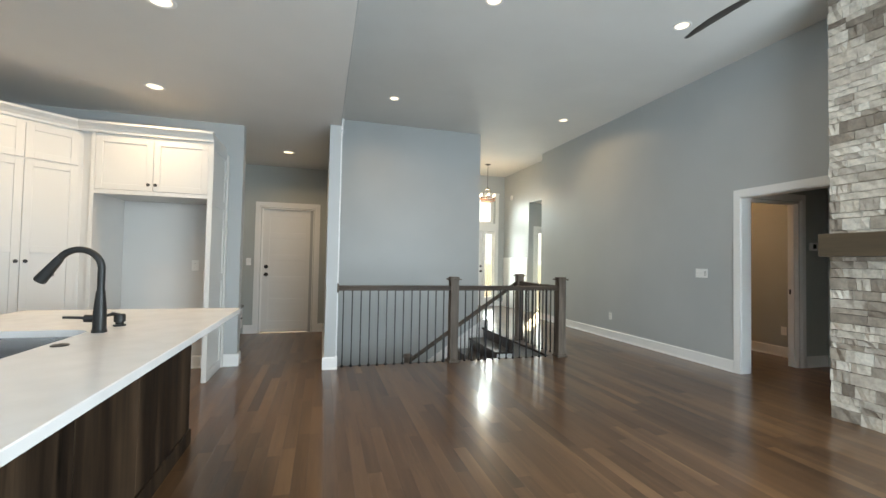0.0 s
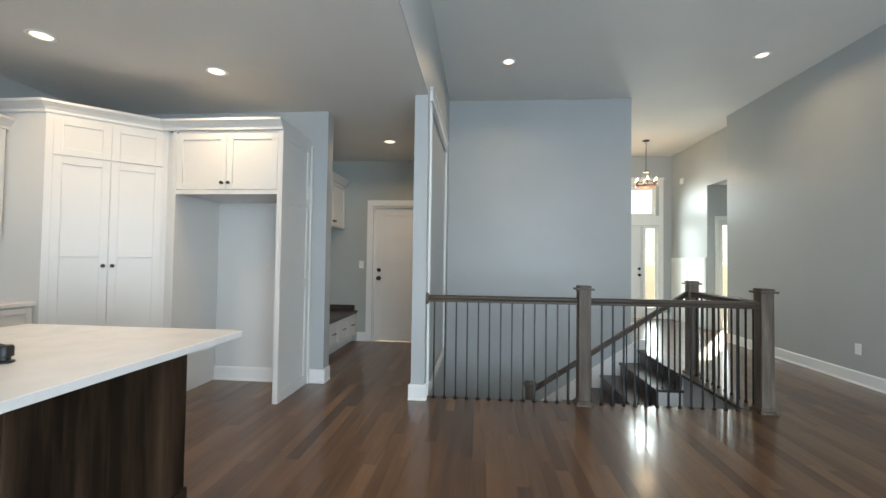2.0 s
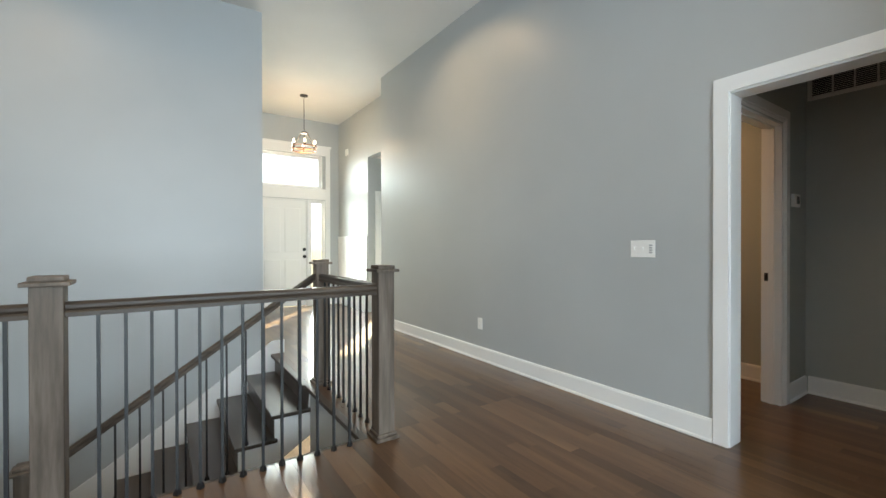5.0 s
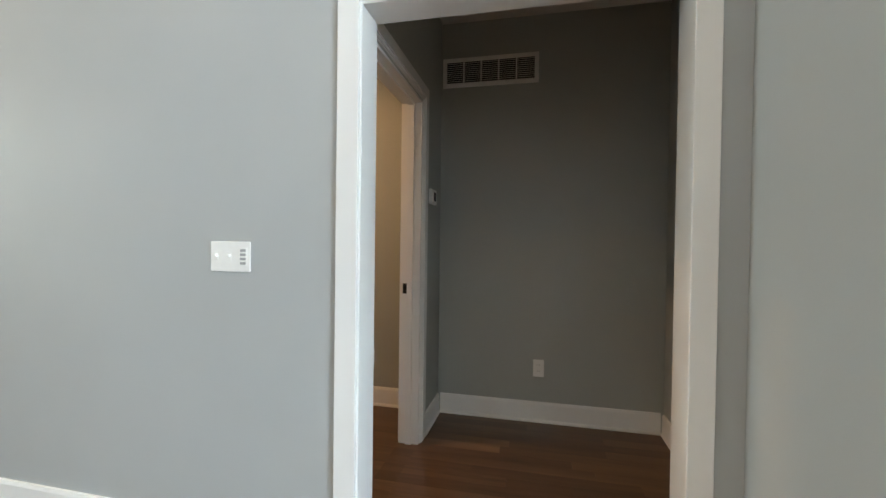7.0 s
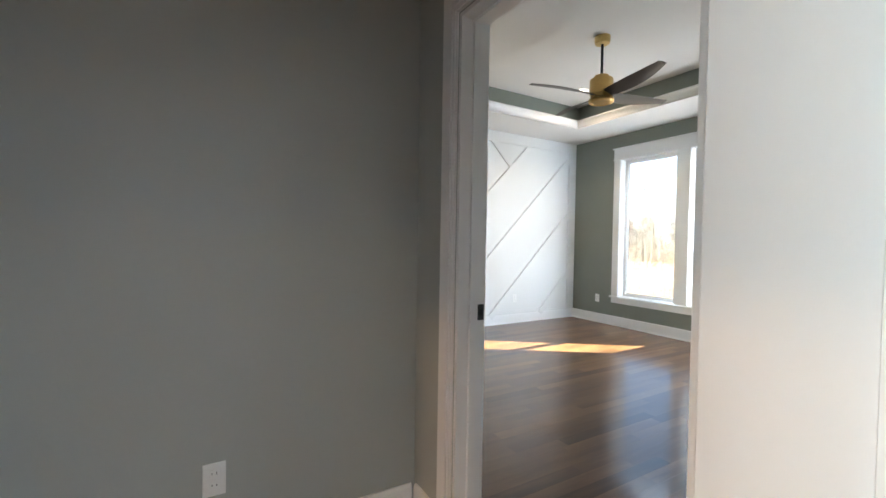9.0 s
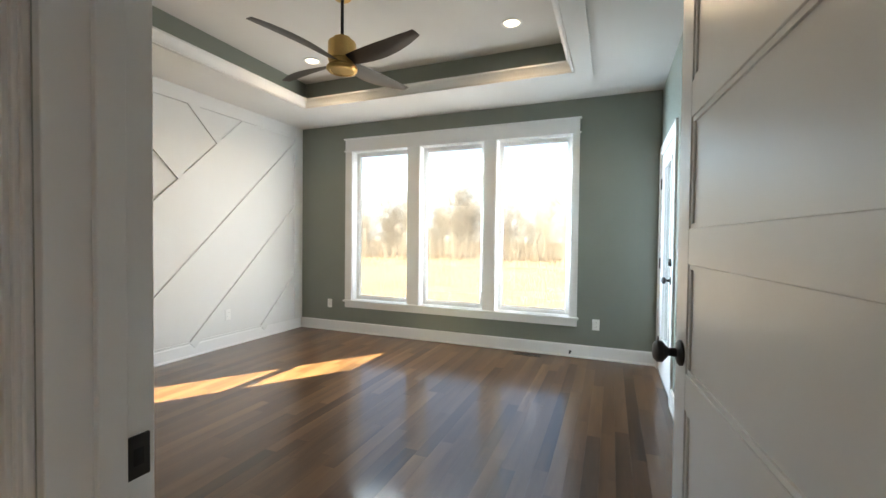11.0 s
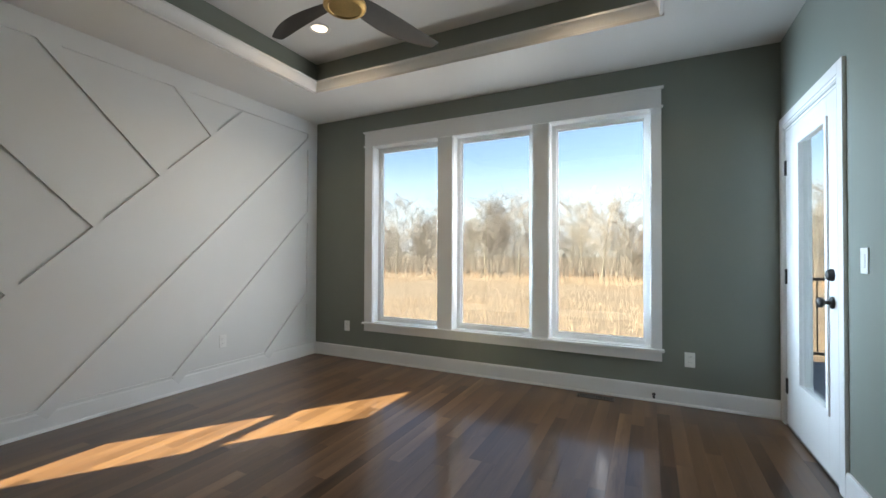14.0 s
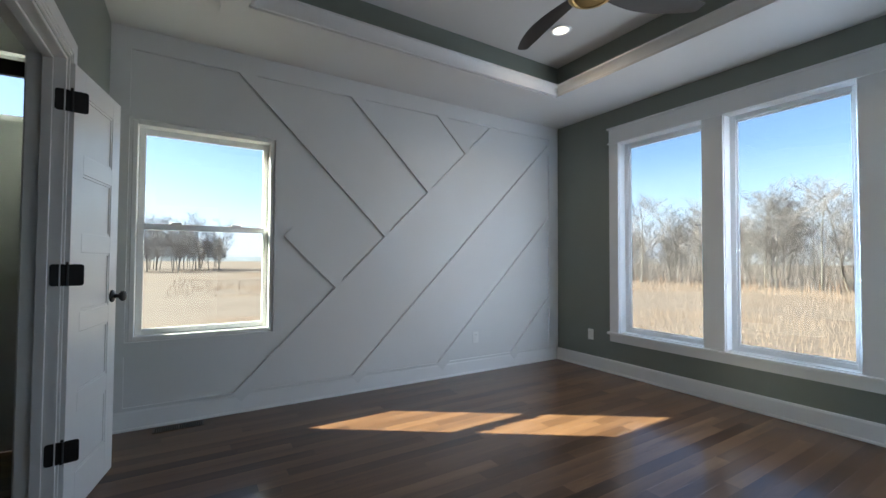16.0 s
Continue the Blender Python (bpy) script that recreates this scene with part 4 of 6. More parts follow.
for k in range(13):
    add_baluster(0.458 + 0.0999 * k, NY, 0.0, 0.874)
for k in range(13):
    add_baluster(1.938 + 0.0938 * k, NY, 0.0, 0.874)
for k in range(10):
    add_baluster(3.280, NY + 0.14 + 0.107 * k, 0.0, 0.874)
for k in range(1, 6):
    for f in (0.22, 0.72):
        x = NOSE - RUN * (k - f)
        zr = 0.862 - (3.210 - x) * 0.665
        add_baluster(x, 6.262, -RISE * k, zr - 0.012)

# ---------------- fireplace ----------------
structure("wall_fireplace", boxes([(4.335, WX, 0.45, 2.595, 0, HIGH)]), M_WALL, "painted fireplace chase", "wall")


def stone_mat():
    m, n, l, b = material("ledger_stone")
    v = coords(n, l, "Object")
    info = n.new("ShaderNodeObjectInfo")
    tone = ramp(n, [(0.0, (0.19, 0.155, 0.125)), (0.15, (0.30, 0.255, 0.21)), (0.40, (0.43, 0.385, 0.335)), (0.7, (0.53, 0.475, 0.405)), (1.0, (0.62, 0.58, 0.52))])
    l.new(info.outputs["Random"], tone.inputs[0])
    t = noise_tex(n, l, 22, 6, v, 0.65)
    r = ramp(n, [(0.3, (0.62, 0.60, 0.58)), (0.72, (1.15, 1.12, 1.08))])
    l.new(t.outputs["Fac"], r.inputs[0])
    mx = n.new("ShaderNodeMix")
    mx.data_type, mx.blend_type = "RGBA", "MULTIPLY"
    mx.inputs[0].default_value = 1
    l.new(tone.outputs[0], mx.inputs[6])
    l.new(r.outputs[0], mx.inputs[7])
    l.new(mx.outputs[2], b.inputs["Base Color"])
    b.inputs["Roughness"].default_value = 0.85
    bump(n, l, t.outputs["Fac"], 0.7, 0.01, b)
    return m


M_STONE = stone_mat()
stone_rng = random.Random(11)
veneer = tagged(new("wall_stone_veneer"), "grey and tan split-face ledger stone veneer", "stone wall", "", "structure")
stone_meshes = {}


def stone_mesh(w, h, var):
    bm = bmesh.new()
    rg = random.Random(hash((w, h, var)) & 0xffff)
    n = 3
    front, back = [], []
    for j in range(2):
        for i in range(n + 1):
            y = -w / 2 + w * i / n
            z = -h / 2 + h * j
            back.append(bm.verts.new((0, y, z)))
            front.append(bm.verts.new((-0.022 - rg.random() * 0.014, y * 0.985, z * 0.93 + (rg.random() - 0.5) * 0.004)))
    q = n + 1
    for i in range(n):
        bm.faces.new((front[i], front[i + 1], front[q + i + 1], front[q + i]))
        bm.faces.new((front[i], back[i], back[i + 1], front[i + 1]))
        bm.faces.new((front[q + i], front[q + i + 1], back[q + i + 1], back[q + i]))
    bm.faces.new((front[0], front[q], back[q], back[0]))
    bm.faces.new((front[n], back[n], back[q + n], front[q + n]))
    return finish(bm, "stone", M_STONE)


z = 0.0
while z < HIGH - 0.03:
    h = stone_rng.choice((0.045, 0.06, 0.075, 0.10))
    h = min(h, HIGH - z)
    y = 2.595
    first = True
    while y > 1.86:
        w = stone_rng.choice((0.09, 0.13, 0.18, 0.25)) * (stone_rng.choice((0.5, 0.8, 1)) if first else 1)
        w = round(w, 3)
        key = (w, round(h, 3), stone_rng.randrange(3))
        if key not in stone_meshes:
            stone_meshes[key] = stone_mesh(*key)
        ob = part("stone", stone_meshes[key], None, veneer)
        ob.location = (4.335 - stone_rng.random() * 0.006, y - w / 2, z + h / 2)
        y -= w
        first = False
    z += h
structure("wall_stone_rest", boxes([(4.305, 4.335, 0.45, 1.84, 0, HIGH)]), M_STONE, "ledger stone beyond the corner", "stone wall")
mantel = thing("mantel", (4.21, 1.6, 1.42), "thick rustic brown wooden mantel beam on stone", "mantel")
wpart("beam", boxes([(4.105, 4.31, 0.55, 2.560, 1.328, 1.512)], 0.006, 2), M_MANTEL, mantel)

# ---------------- kitchen ----------------
CT = 0.887
island = thing("kitchen_island", (-0.95, 1.9, 0), "dark knotty wood kitchen island with panelled sides", "kitchen island")
ix0, ix1, iy0, iy1 = -1.46, -0.615, 0.30, 3.245
for spec_ in [(ix1 - 0.02, ix1, iy0, iy1, 0.09, CT - 0.03), (ix0, ix0 + 0.02, iy0, iy1, 0.09, CT - 0.03), (ix0 + 0.02, ix1 - 0.02, iy0, iy0 + 0.02, 0.09, CT - 0.03), (ix0 + 0.02, ix1 - 0.02, iy1 - 0.02, iy1, 0.09, CT - 0.03), (ix0 + 0.02, ix1 - 0.02, iy0 + 0.02, iy1 - 0.02, 0.10, 0.12)]:
    wpart("panel", boxes([spec_]), M_ISLAND, island)
wpart("plinth", boxes([(ix0 + 0.06, ix1 + 0.030, iy0, iy1 + 0.022, 0, 0.10)], 0.003), M_ISLAND, island)
for a, b in ((0.30, 0.86), (0.864, 1.388), (1.392, 1.916), (1.920, 2.444), (2.448, iy1 + 0.012)):
    wpart("face_panel", boxes([(ix1, ix1 + 0.019, a, b, 0.10, CT - 0.03)], 0.003, 2), M_ISLAND, island)
wpart("end_panel", boxes([(ix0, ix1, iy1, iy1 + 0.012, 0.10, CT - 0.03)], 0.002), M_ISLAND, island)

# worktop with a sink cut-out
SK = (-1.24, -0.78, 1.64, 2.45)
wt = thing("island_worktop", (-0.9, 1.8, CT - 0.03), "white quartz island worktop with a sink cut-out", "worktop")
cx0, cx1, cy0, cy1 = -1.50, -0.312, 0.25, 3.270
bm = bmesh.new()


def rounded_rect(x0, x1, y0, y1, r, n=6):
    pts = []
    for cx_, cy_, a0 in ((x1 - r, y1 - r, 0), (x0 + r, y1 - r, 90), (x0 + r, y0 + r, 180), (x1 - r, y0 + r, 270)):
        pts += [(cx_ + r * math.cos(radians(a0 + 90 * k / n)), cy_ + r * math.sin(radians(a0 + 90 * k / n))) for k in range(n + 1)]
    return pts


outer = rounded_rect(cx0, cx1, cy0, cy1, 0.012)
inner = rounded_rect(*SK, 0.09)
rows_ = []
for z, e in ((CT - 0.03, 0.0), (CT - 0.003, 0.0), (CT, 0.003)):
    sx = [(x + (e if x < -0.9 else -e), y + (e if y < 1.8 else -e)) for x, y in outer]
    rows_.append([bm.verts.new((x, y, z)) for x, y in sx])
irows = [[bm.verts.new((x, y, z)) for x, y in inner] for z in (CT - 0.03, CT)]
N = len(outer)
for a, b in zip(rows_, rows_[1:]):
    for k in range(N):
        bm.faces.new((a[k], a[(k + 1) % N], b[(k + 1) % N], b[k]))
for k in range(N):
    j = (k + 1) % N
    bm.faces.new((irows[0][k], irows[1][k], irows[1][j], irows[0][j]))
    bm.faces.new((rows_[2][k], rows_[2][j], irows[1][j], irows[1][k]))
    bm.faces.new((rows_[0][k], irows[0][k], irows[0][j], rows_[0][j]))
wpart("slab", bm, M_QUARTZ, wt)
sink = thing("sink", (-1.03, 2.04, CT - 0.25), "stainless steel undermount sink, empty", "sink")
bm = bmesh.new()
prev = None
for off, z in ((0.012, CT - 0.0305), (-0.004, CT - 0.031), (0.004, CT - 0.18), (0.035, CT - 0.215), (0.20, CT - 0.222)):
    ring = [bm.verts.new((x, y, z)) for x, y in rounded_rect(SK[0] + (off if off < 0.2 else 0.2) - 0.012, SK[1] - (off if off < 0.2 else 0.2) + 0.012, SK[2] + off - 0.012, SK[3] - off + 0.012, max(0.015, 0.09 - off * 0.3))]
    if prev:
        for k in range(len(ring)):
            j = (k + 1) % len(ring)
            bm.faces.new((prev[k], prev[j], ring[j], ring[k]))
    prev = ring
bm.faces.new(prev)
wpart("bowl", bm, M_STEEL, sink, "", True)
bm = bmesh.new()
lathe(bm, [(0.045, CT - 0.2215), (0.045, CT - 0.2185), (0.03, CT - 0.2195), (0.004, CT - 0.2200)], Matrix.Translation((-1.03, 2.04, 0)))
wpart("drain", bm, M_STEEL, sink, "", True)

fc = thing("faucet", (-0.728, 2.36, CT), "matt black gooseneck kitchen faucet with side lever", "faucet")
bm = bmesh.new()
lathe(bm, [(0.029, 0.0), (0.029, 0.010), (0.026, 0.014), (0.025, 0.090), (0.021, 0.135), (0.0165, 0.185)], Matrix(), 24)
part("body", bm, M_BLACKMATT, fc, "", True)
pts = [(0, 0, 0.18), (0, 0, 0.285)]
for k in range(1, 13):
    a = math.pi * 0.84 * k / 12
    pts.append((-0.084 + 0.084 * math.cos(a), 0.0, 0.282 + 0.084 * math.sin(a)))
bm = bmesh.new()
tube(bm, pts, 0.0145, 16)
part("spout", bm, M_BLACKMATT, fc, "", True)
e = Vector(pts[-1])
d = (e - Vector(pts[-2])).normalized()
bm = bmesh.new()
tube(bm, [e - d * 0.005, e + d * 0.02, e + d * 0.085, e + d * 0.115, e + d * 0.12], [0.016, 0.018, 0.0225, 0.024, 0.020], 18)
quad_box(bm, e.x - 0.042, e.x - 0.020, e.y - 0.010, e.y + 0.010, e.z - 0.075, e.z - 0.04, 0.004, 2)
part("spray_head", bm, M_BLACKMATT, fc, "black pull-down spray head", True)
bm = bmesh.new()
tube(bm, [(-0.015, 0, 0.062), (-0.055, 0, 0.062)], 0.017, 18)
tube(bm, [(-0.045, 0, 0.062), (-0.075, -0.0, 0.066), (-0.135, -0.0, 0.068)], [0.007, 0.006, 0.0055], 10)
part("lever", bm, M_BLACKMATT, fc, "", True)
sp = thing("soap_dispenser", (-0.725, 2.545, CT), "matt black soap dispenser set in the worktop", "soap dispenser")
bm = bmesh.new()
lathe(bm, [(0.027, 0), (0.027, 0.006), (0.017, 0.010), (0.0165, 0.018), (0.024, 0.022), (0.024, 0.052), (0.020, 0.058), (0.004, 0.060)], Matrix(), 20)
part("body", bm, M_BLACKMATT, sp, "", True)
bm = bmesh.new()
tube(bm, [(0.0, 0, 0.052), (-0.03, 0, 0.058), (-0.058, 0, 0.050)], [0.009, 0.009, 0.006], 10)
part("spout", bm, M_BLACKMATT, sp, "", True)
btn = thing("air_switch_button", (-0.722, 2.06, CT), "small flat black disposal button on the worktop", "button")
bm = bmesh.new()
lathe(bm, [(0.028, 0), (0.028, 0.004), (0.022, 0.006), (0.015, 0.006), (0.014, 0.0075), (0.003, 0.008)], Matrix(), 20)
part("body", bm, M_BLACKMATT, btn, "", True)


def shaker(parent, origin, u, w, h, rails=(), t=0.020, fr=0.058, name="door", knob_at=None, pull_at=None):
    """A shaker front on a cabinet: origin is its lower corner, u the way along it; it faces to the right of u turned by -90 degrees."""
    u = Vector((u[0], u[1], 0)).normalized()
    nrm = Vector((u.y, -u.x, 0))
    m = Matrix((( u.x, nrm.x, 0, origin[0]), (u.y, nrm.y, 0, origin[1]), (0, 0, 1, origin[2]), (0, 0, 0, 1)))

    def ready(bm_):
        bmesh.ops.transform(bm_, matrix=m, verts=bm_.verts)
        return bm_
    g = 0.0016
    spec = [(g, fr, 0, t, g, h - g), (w - fr, w - g, 0, t, g, h - g), (fr, w - fr, 0, t, g, fr), (fr, w - fr, 0, t, h - fr, h - g)]
    spec += [(fr, w - fr, 0, t, z - fr / 2, z + fr / 2) for z in rails]
    d = wpart(name, ready(boxes(spec, 0.0015)), M_CAB, parent)
    wpart("panel", ready(boxes([(fr - 0.004, w - fr + 0.004, 0, t - 0.009, fr - 0.004, h - fr + 0.004)])), M_CAB, d)
    if knob_at:
        bm_ = bmesh.new()
        lathe(bm_, [(0.008, 0), (0.007, 0.012), (0.013, 0.018), (0.016, 0.024), (0.014, 0.029), (0.003, 0.031)], Matrix.Translation((knob_at[0], t, knob_at[1])) @ pose(0, 0, 0, -90, 0, 0), 16)
        wpart("knob", ready(bm_), M_BLACKMATT, d, "small black knob", True)
    if pull_at:
        x_, z_, half = pull_at
        bm_ = bmesh.new()
        tube(bm_, [(x_ - half, t, z_ - 0.004), (x_ - half * 0.92, t + 0.022, z_), (x_, t + 0.028, z_), (x_ + half * 0.92, t + 0.022, z_), (x_ + half, t, z_ - 0.004)], 0.0055, 8)
        wpart("pull", ready(bm_), M_BLACKMATT, d, "black bar pull", True)
    return d


CROWN = [(0.0, 0.0), (0.012, 0.0), (0.014, 0.022), (0.030, 0.045), (0.052, 0.066), (0.058, 0.072), (0.058, 0.092), (0.0, 0.092)]


def crown_path(pts, z):
    """Cabinet crown along a plan polyline, growing to the right of the way it runs."""
    bm_ = bmesh.new()
    pts = [Vector(p) for p in pts]
    rings = []
    for i, p in enumerate(pts):
        dirs = []
        if i > 0:
            dirs.append((pts[i] - pts[i - 1]).normalized())
        if i < len(pts) - 1:
            dirs.append((pts[i + 1] - pts[i]).normalized())
        ns = [Vector((d_.y, -d_.x)) for d_ in dirs]
        if len(ns) == 2:
            mit = (ns[0] + ns[1]).normalized()
            mit = mit / max(0.3, mit.dot(ns[0]))
        else:
            mit = ns[0]
        rings.append([bm_.verts.new((p.x + mit.x * o, p.y + mit.y * o, z + q)) for o, q in CROWN])
    k_ = len(CROWN)
    for a_, b_ in zip(rings, rings[1:]):
        for j in range(k_):
            bm_.faces.new((a_[j], a_[(j + 1) % k_], b_[(j + 1) % k_], b_[j]))
    bm_.faces.new(rings[0])
    bm_.faces.new(rings[-1])
    return bm_


# cabinet over the refrigerator space, with its tall side panels
fr_ = thing("refrigerator_cabinet", (-1.36, 5.0, 0), "white tall cabinet surround with an empty refrigerator space", "cabinet")
FY = 4.730
wpart("side_panel", boxes([(-0.892, -0.858, FY - 0.02, 5.349, 0, 2.37)], 0.0015), M_CAB, fr_)
wpart("side_panel", boxes([(-1.862, -1.828, FY - 0.02, 5.349, 0, 2.37)], 0.0015), M_CAB, fr_)
wpart("body", boxes([(-1.828, -0.892, FY, 5.349, 1.812, 2.37)]), M_CAB, fr_)
wpart("bottom_rail", boxes([(-1.828, -0.892, FY - 0.018, FY, 1.800, 1.838)], 0.001), M_CAB, fr_)
for k, kx in ((0, 0.468 - 0.03), (1, 0.03)):
    shaker(fr_, (-1.828 + 0.468 * k, FY, 1.840), (1, 0), 0.468, 0.50, knob_at=(kx, 0.06))
for z0_, z1_ in ((0.10, 0.965), (1.055, 1.745), (1.835, 2.30)):      # applied panel mouldings on the open side
    wpart("side_moulding", boxes([(-0.858, -0.846, 4.80, 5.24, z1_, z1_ + 0.09), (-0.858, -0.846, 4.712, 4.80, z0_ - (0.1 if z0_ < 0.2 else 0), z1_ + 0.09), (-0.858, -0.846, 5.24, 5.33, z0_ - (0.1 if z0_ < 0.2 else 0), z1_ + 0.09)] +
                                ([(-0.858, -0.846, 4.80, 5.24, 0.0, 0.10)] if z0_ < 0.2 else []), 0.001), M_CAB, fr_)
wpart("scribe_moulding", boxes([(-0.846, -0.828, 5.305, 5.349, 0.0, 2.37)], 0.002), M_CAB, fr_)
wpart("crown", crown_path([(-1.955, FY - 0.02), (-0.846, FY - 0.02)], 2.365), M_CAB, fr_)
wpart("top_panel", boxes([(-0.892, -0.858, FY - 0.02, 5.349, 2.371, 2.455), (-1.828, -0.892, FY, FY + 0.02, 2.371, 2.455)]), M_CAB, fr_)
wpart("back_panel", boxes([(-1.827, -0.893, 5.336, 5.348, 0.0, 1.811)]), M_CAB, fr_)

# corner pantry
pn = thing("pantry_cabinet", (-2.4, 4.7, 0), "white corner pantry cabinet with tall paired doors", "cabinet")
pa, pb = Vector((-2.520, 4.215)), Vector((-1.935, 4.745))
bm = bmesh.new()
prism(bm, [(KW + 0.002, 4.200), (pa.x, 4.200), (pb.x, 4.745), (-1.864, 4.745), (-1.864, 5.348), (KW + 0.002, 5.348)], "z", 0.0, 2.37)
wpart("body", bm, M_CAB, pn)
u = (pb - pa).normalized()
wid = (pb - pa).length
out = Vector((u.y, -u.x))
dw = (wid - 0.07) / 2
for k in range(2):
    o = pa + u * (0.035 + dw * k) + out * 0.001
    kn = dw - 0.03 if k == 0 else 0.03
    shaker(pn, (o.x, o.y, 0.105), u, dw, 1.925, rails=(1.16,), knob_at=(kn, 1.06))
    shaker(pn, (o.x, o.y, 2.040), u, dw, 0.300)
wpart("crown", crown_path([(KW, 4.200), (pa.x, 4.200), (pb.x, 4.740), (-1.90, 4.740)], 2.365), M_CAB, pn)

# wall run on the west side
lo = thing("base_cabinet", (-2.86, 3.0, 0), "white base cabinet with drawers, black pulls", "cabinet")
wpart("body", boxes([(KW + 0.002, -2.575, 1.2, 4.198, 0.10, CT - 0.03), (KW + 0.002, -2.63, 1.2, 4.198, 0.0, 0.10)]), M_CAB, lo)
for k in range(4):
    shaker(lo, (-2.574, 4.19 - 0.74 * k - 0.74, CT - 0.21), (0, 1), 0.735, 0.17, name="drawer", fr=0.045, pull_at=(0.367, 0.085, 0.07))
    shaker(lo, (-2.574, 4.19 - 0.74 * k - 0.74, 0.11), (0, 1), 0.735, 0.56, name="drawer", pull_at=(0.367, 0.45, 0.07))
cw = thing("wall_worktop", (-2.85, 3.0, CT - 0.03), "white quartz worktop along the wall", "worktop")
wpart("slab", boxes([(KW + 0.002, -2.545, 1.18, 4.199, CT - 0.03, CT)], 0.003, 2), M_QUARTZ, cw)
up = thing("wall_cabinet", (-3.0, 3.0, 1.37), "white wall cabinet with shaker doors", "cabinet")
wpart("body", boxes([(KW + 0.002, -2.862, 1.2, 4.198, 1.37, 2.28)]), M_CAB, up)
for k in range(5):
    shaker(up, (-2.861, 4.19 - 0.59 * k - 0.59, 1.375), (0, 1), 0.585, 0.87)
wpart("crown", crown_path([(-2.841, 1.2), (-2.841, 4.198)], 2.225), M_CAB, up)

# ---------------- mudroom locker ----------------
bench = thing("storage_bench", (-1.25, 6.5, 0), "white drawer bench with a dark wooden seat", "bench")
wpart("body", boxes([(-1.498, -1.022, 5.502, 7.498, 0.10, 0.425), (-1.498, -1.07, 5.502, 7.498, 0.0, 0.10)]), M_CAB, bench)
for k in range(5):
    shaker(bench, (-1.021, 5.52 + 0.395 * k, 0.105), (0, 1), 0.385, 0.315, name="drawer", fr=0.05, pull_at=(0.19, 0.17, 0.055))
wpart("seat", boxes([(-1.498, -0.985, 5.502, 7.498, 0.426, 0.466), (-1.498, -1.478, 5.502, 7.478, 0.466, 0.545), (-1.498, -1.03, 7.478, 7.498, 0.466, 0.545)], 0.004, 2), M_TREAD, bench, "dark-stained wooden seat")
mc = thing("mudroom_cabinet", (-1.35, 6.5, 1.72), "white wall cabinet above the bench", "cabinet")
wpart("body", boxes([(-1.498, -1.231, 5.502, 7.498, 1.720, 2.37)]), M_CAB, mc)
wpart("bottom_rail", boxes([(-1.26, -1.208, 5.502, 7.498, 1.700, 1.722)], 0.002), M_CAB, mc)
for k in range(4):
    shaker(mc, (-1.230, 5.51 + 0.495 * k, 1.728), (0, 1), 0.49, 0.62, knob_at=((0.455 if k % 2 == 0 else 0.035), 0.055) if k > 1 else None)
wpart("crown", crown_path([(-1.210, 5.502), (-1.210, 7.498)], 2.352), M_CAB, mc)
bp = thing("locker_back_panel", (-1.49, 6.5, 0.55), "white panelled board behind the bench", "wall panel")
wpart("panel", boxes([(-1.4995, -1.492, 5.502, 7.498, 0.546, 1.718)]), M_CAB, bp)
for y in (5.502, 5.98, 6.46, 6.94, 7.408):
    wpart("batten", boxes([(-1.492, -1.478, y, y + 0.09, 0.546, 1.718)], 0.001), M_CAB, bp)
wpart("rail", boxes([(-1.492, -1.4775, 5.502, 7.498, 1.50, 1.64)], 0.001), M_CAB, bp)
wpart("rail", boxes([(-1.492, -1.4775, 5.502, 7.498, 0.546, 0.64)], 0.001), M_CAB, bp)
hook_group = "coat hooks on the locker"
hk = None
for y in (5.75, 6.22, 6.70, 7.18):
    if hk is None:
        hk = thing("coat_hook", (-1.477, y, 1.57), "black double coat hook on a white rail", "hook", hook_group)
        bm = bmesh.new()
        quad_box(bm, 0, 0.004, -0.014, 0.014, -0.03, 0.03, 0.0015)
        part("plate", bm, M_BLACKMATT, hk)
        bm = bmesh.new()
        tube(bm, [(0.003, 0, 0.01), (0.03, 0, 0.004), (0.055, 0, 0.014), (0.066, 0, 0.036)], [0.005, 0.005, 0.005, 0.007], 8)
        part("prong", bm, M_BLACKMATT, hk, "", True)
        bm = bmesh.new()
        tube(bm, [(0.003, 0, -0.012), (0.02, 0, -0.03), (0.036, 0, -0.03), (0.044, 0, -0.014)], [0.005, 0.005, 0.005, 0.007], 8)
        part("prong", bm, M_BLACKMATT, hk, "", True)
    else:
        copy_thing(hk, pose(-1.477, y, 1.57))

# ---------------- lamps ----------------
WARM = (1.0, 0.76, 0.49)


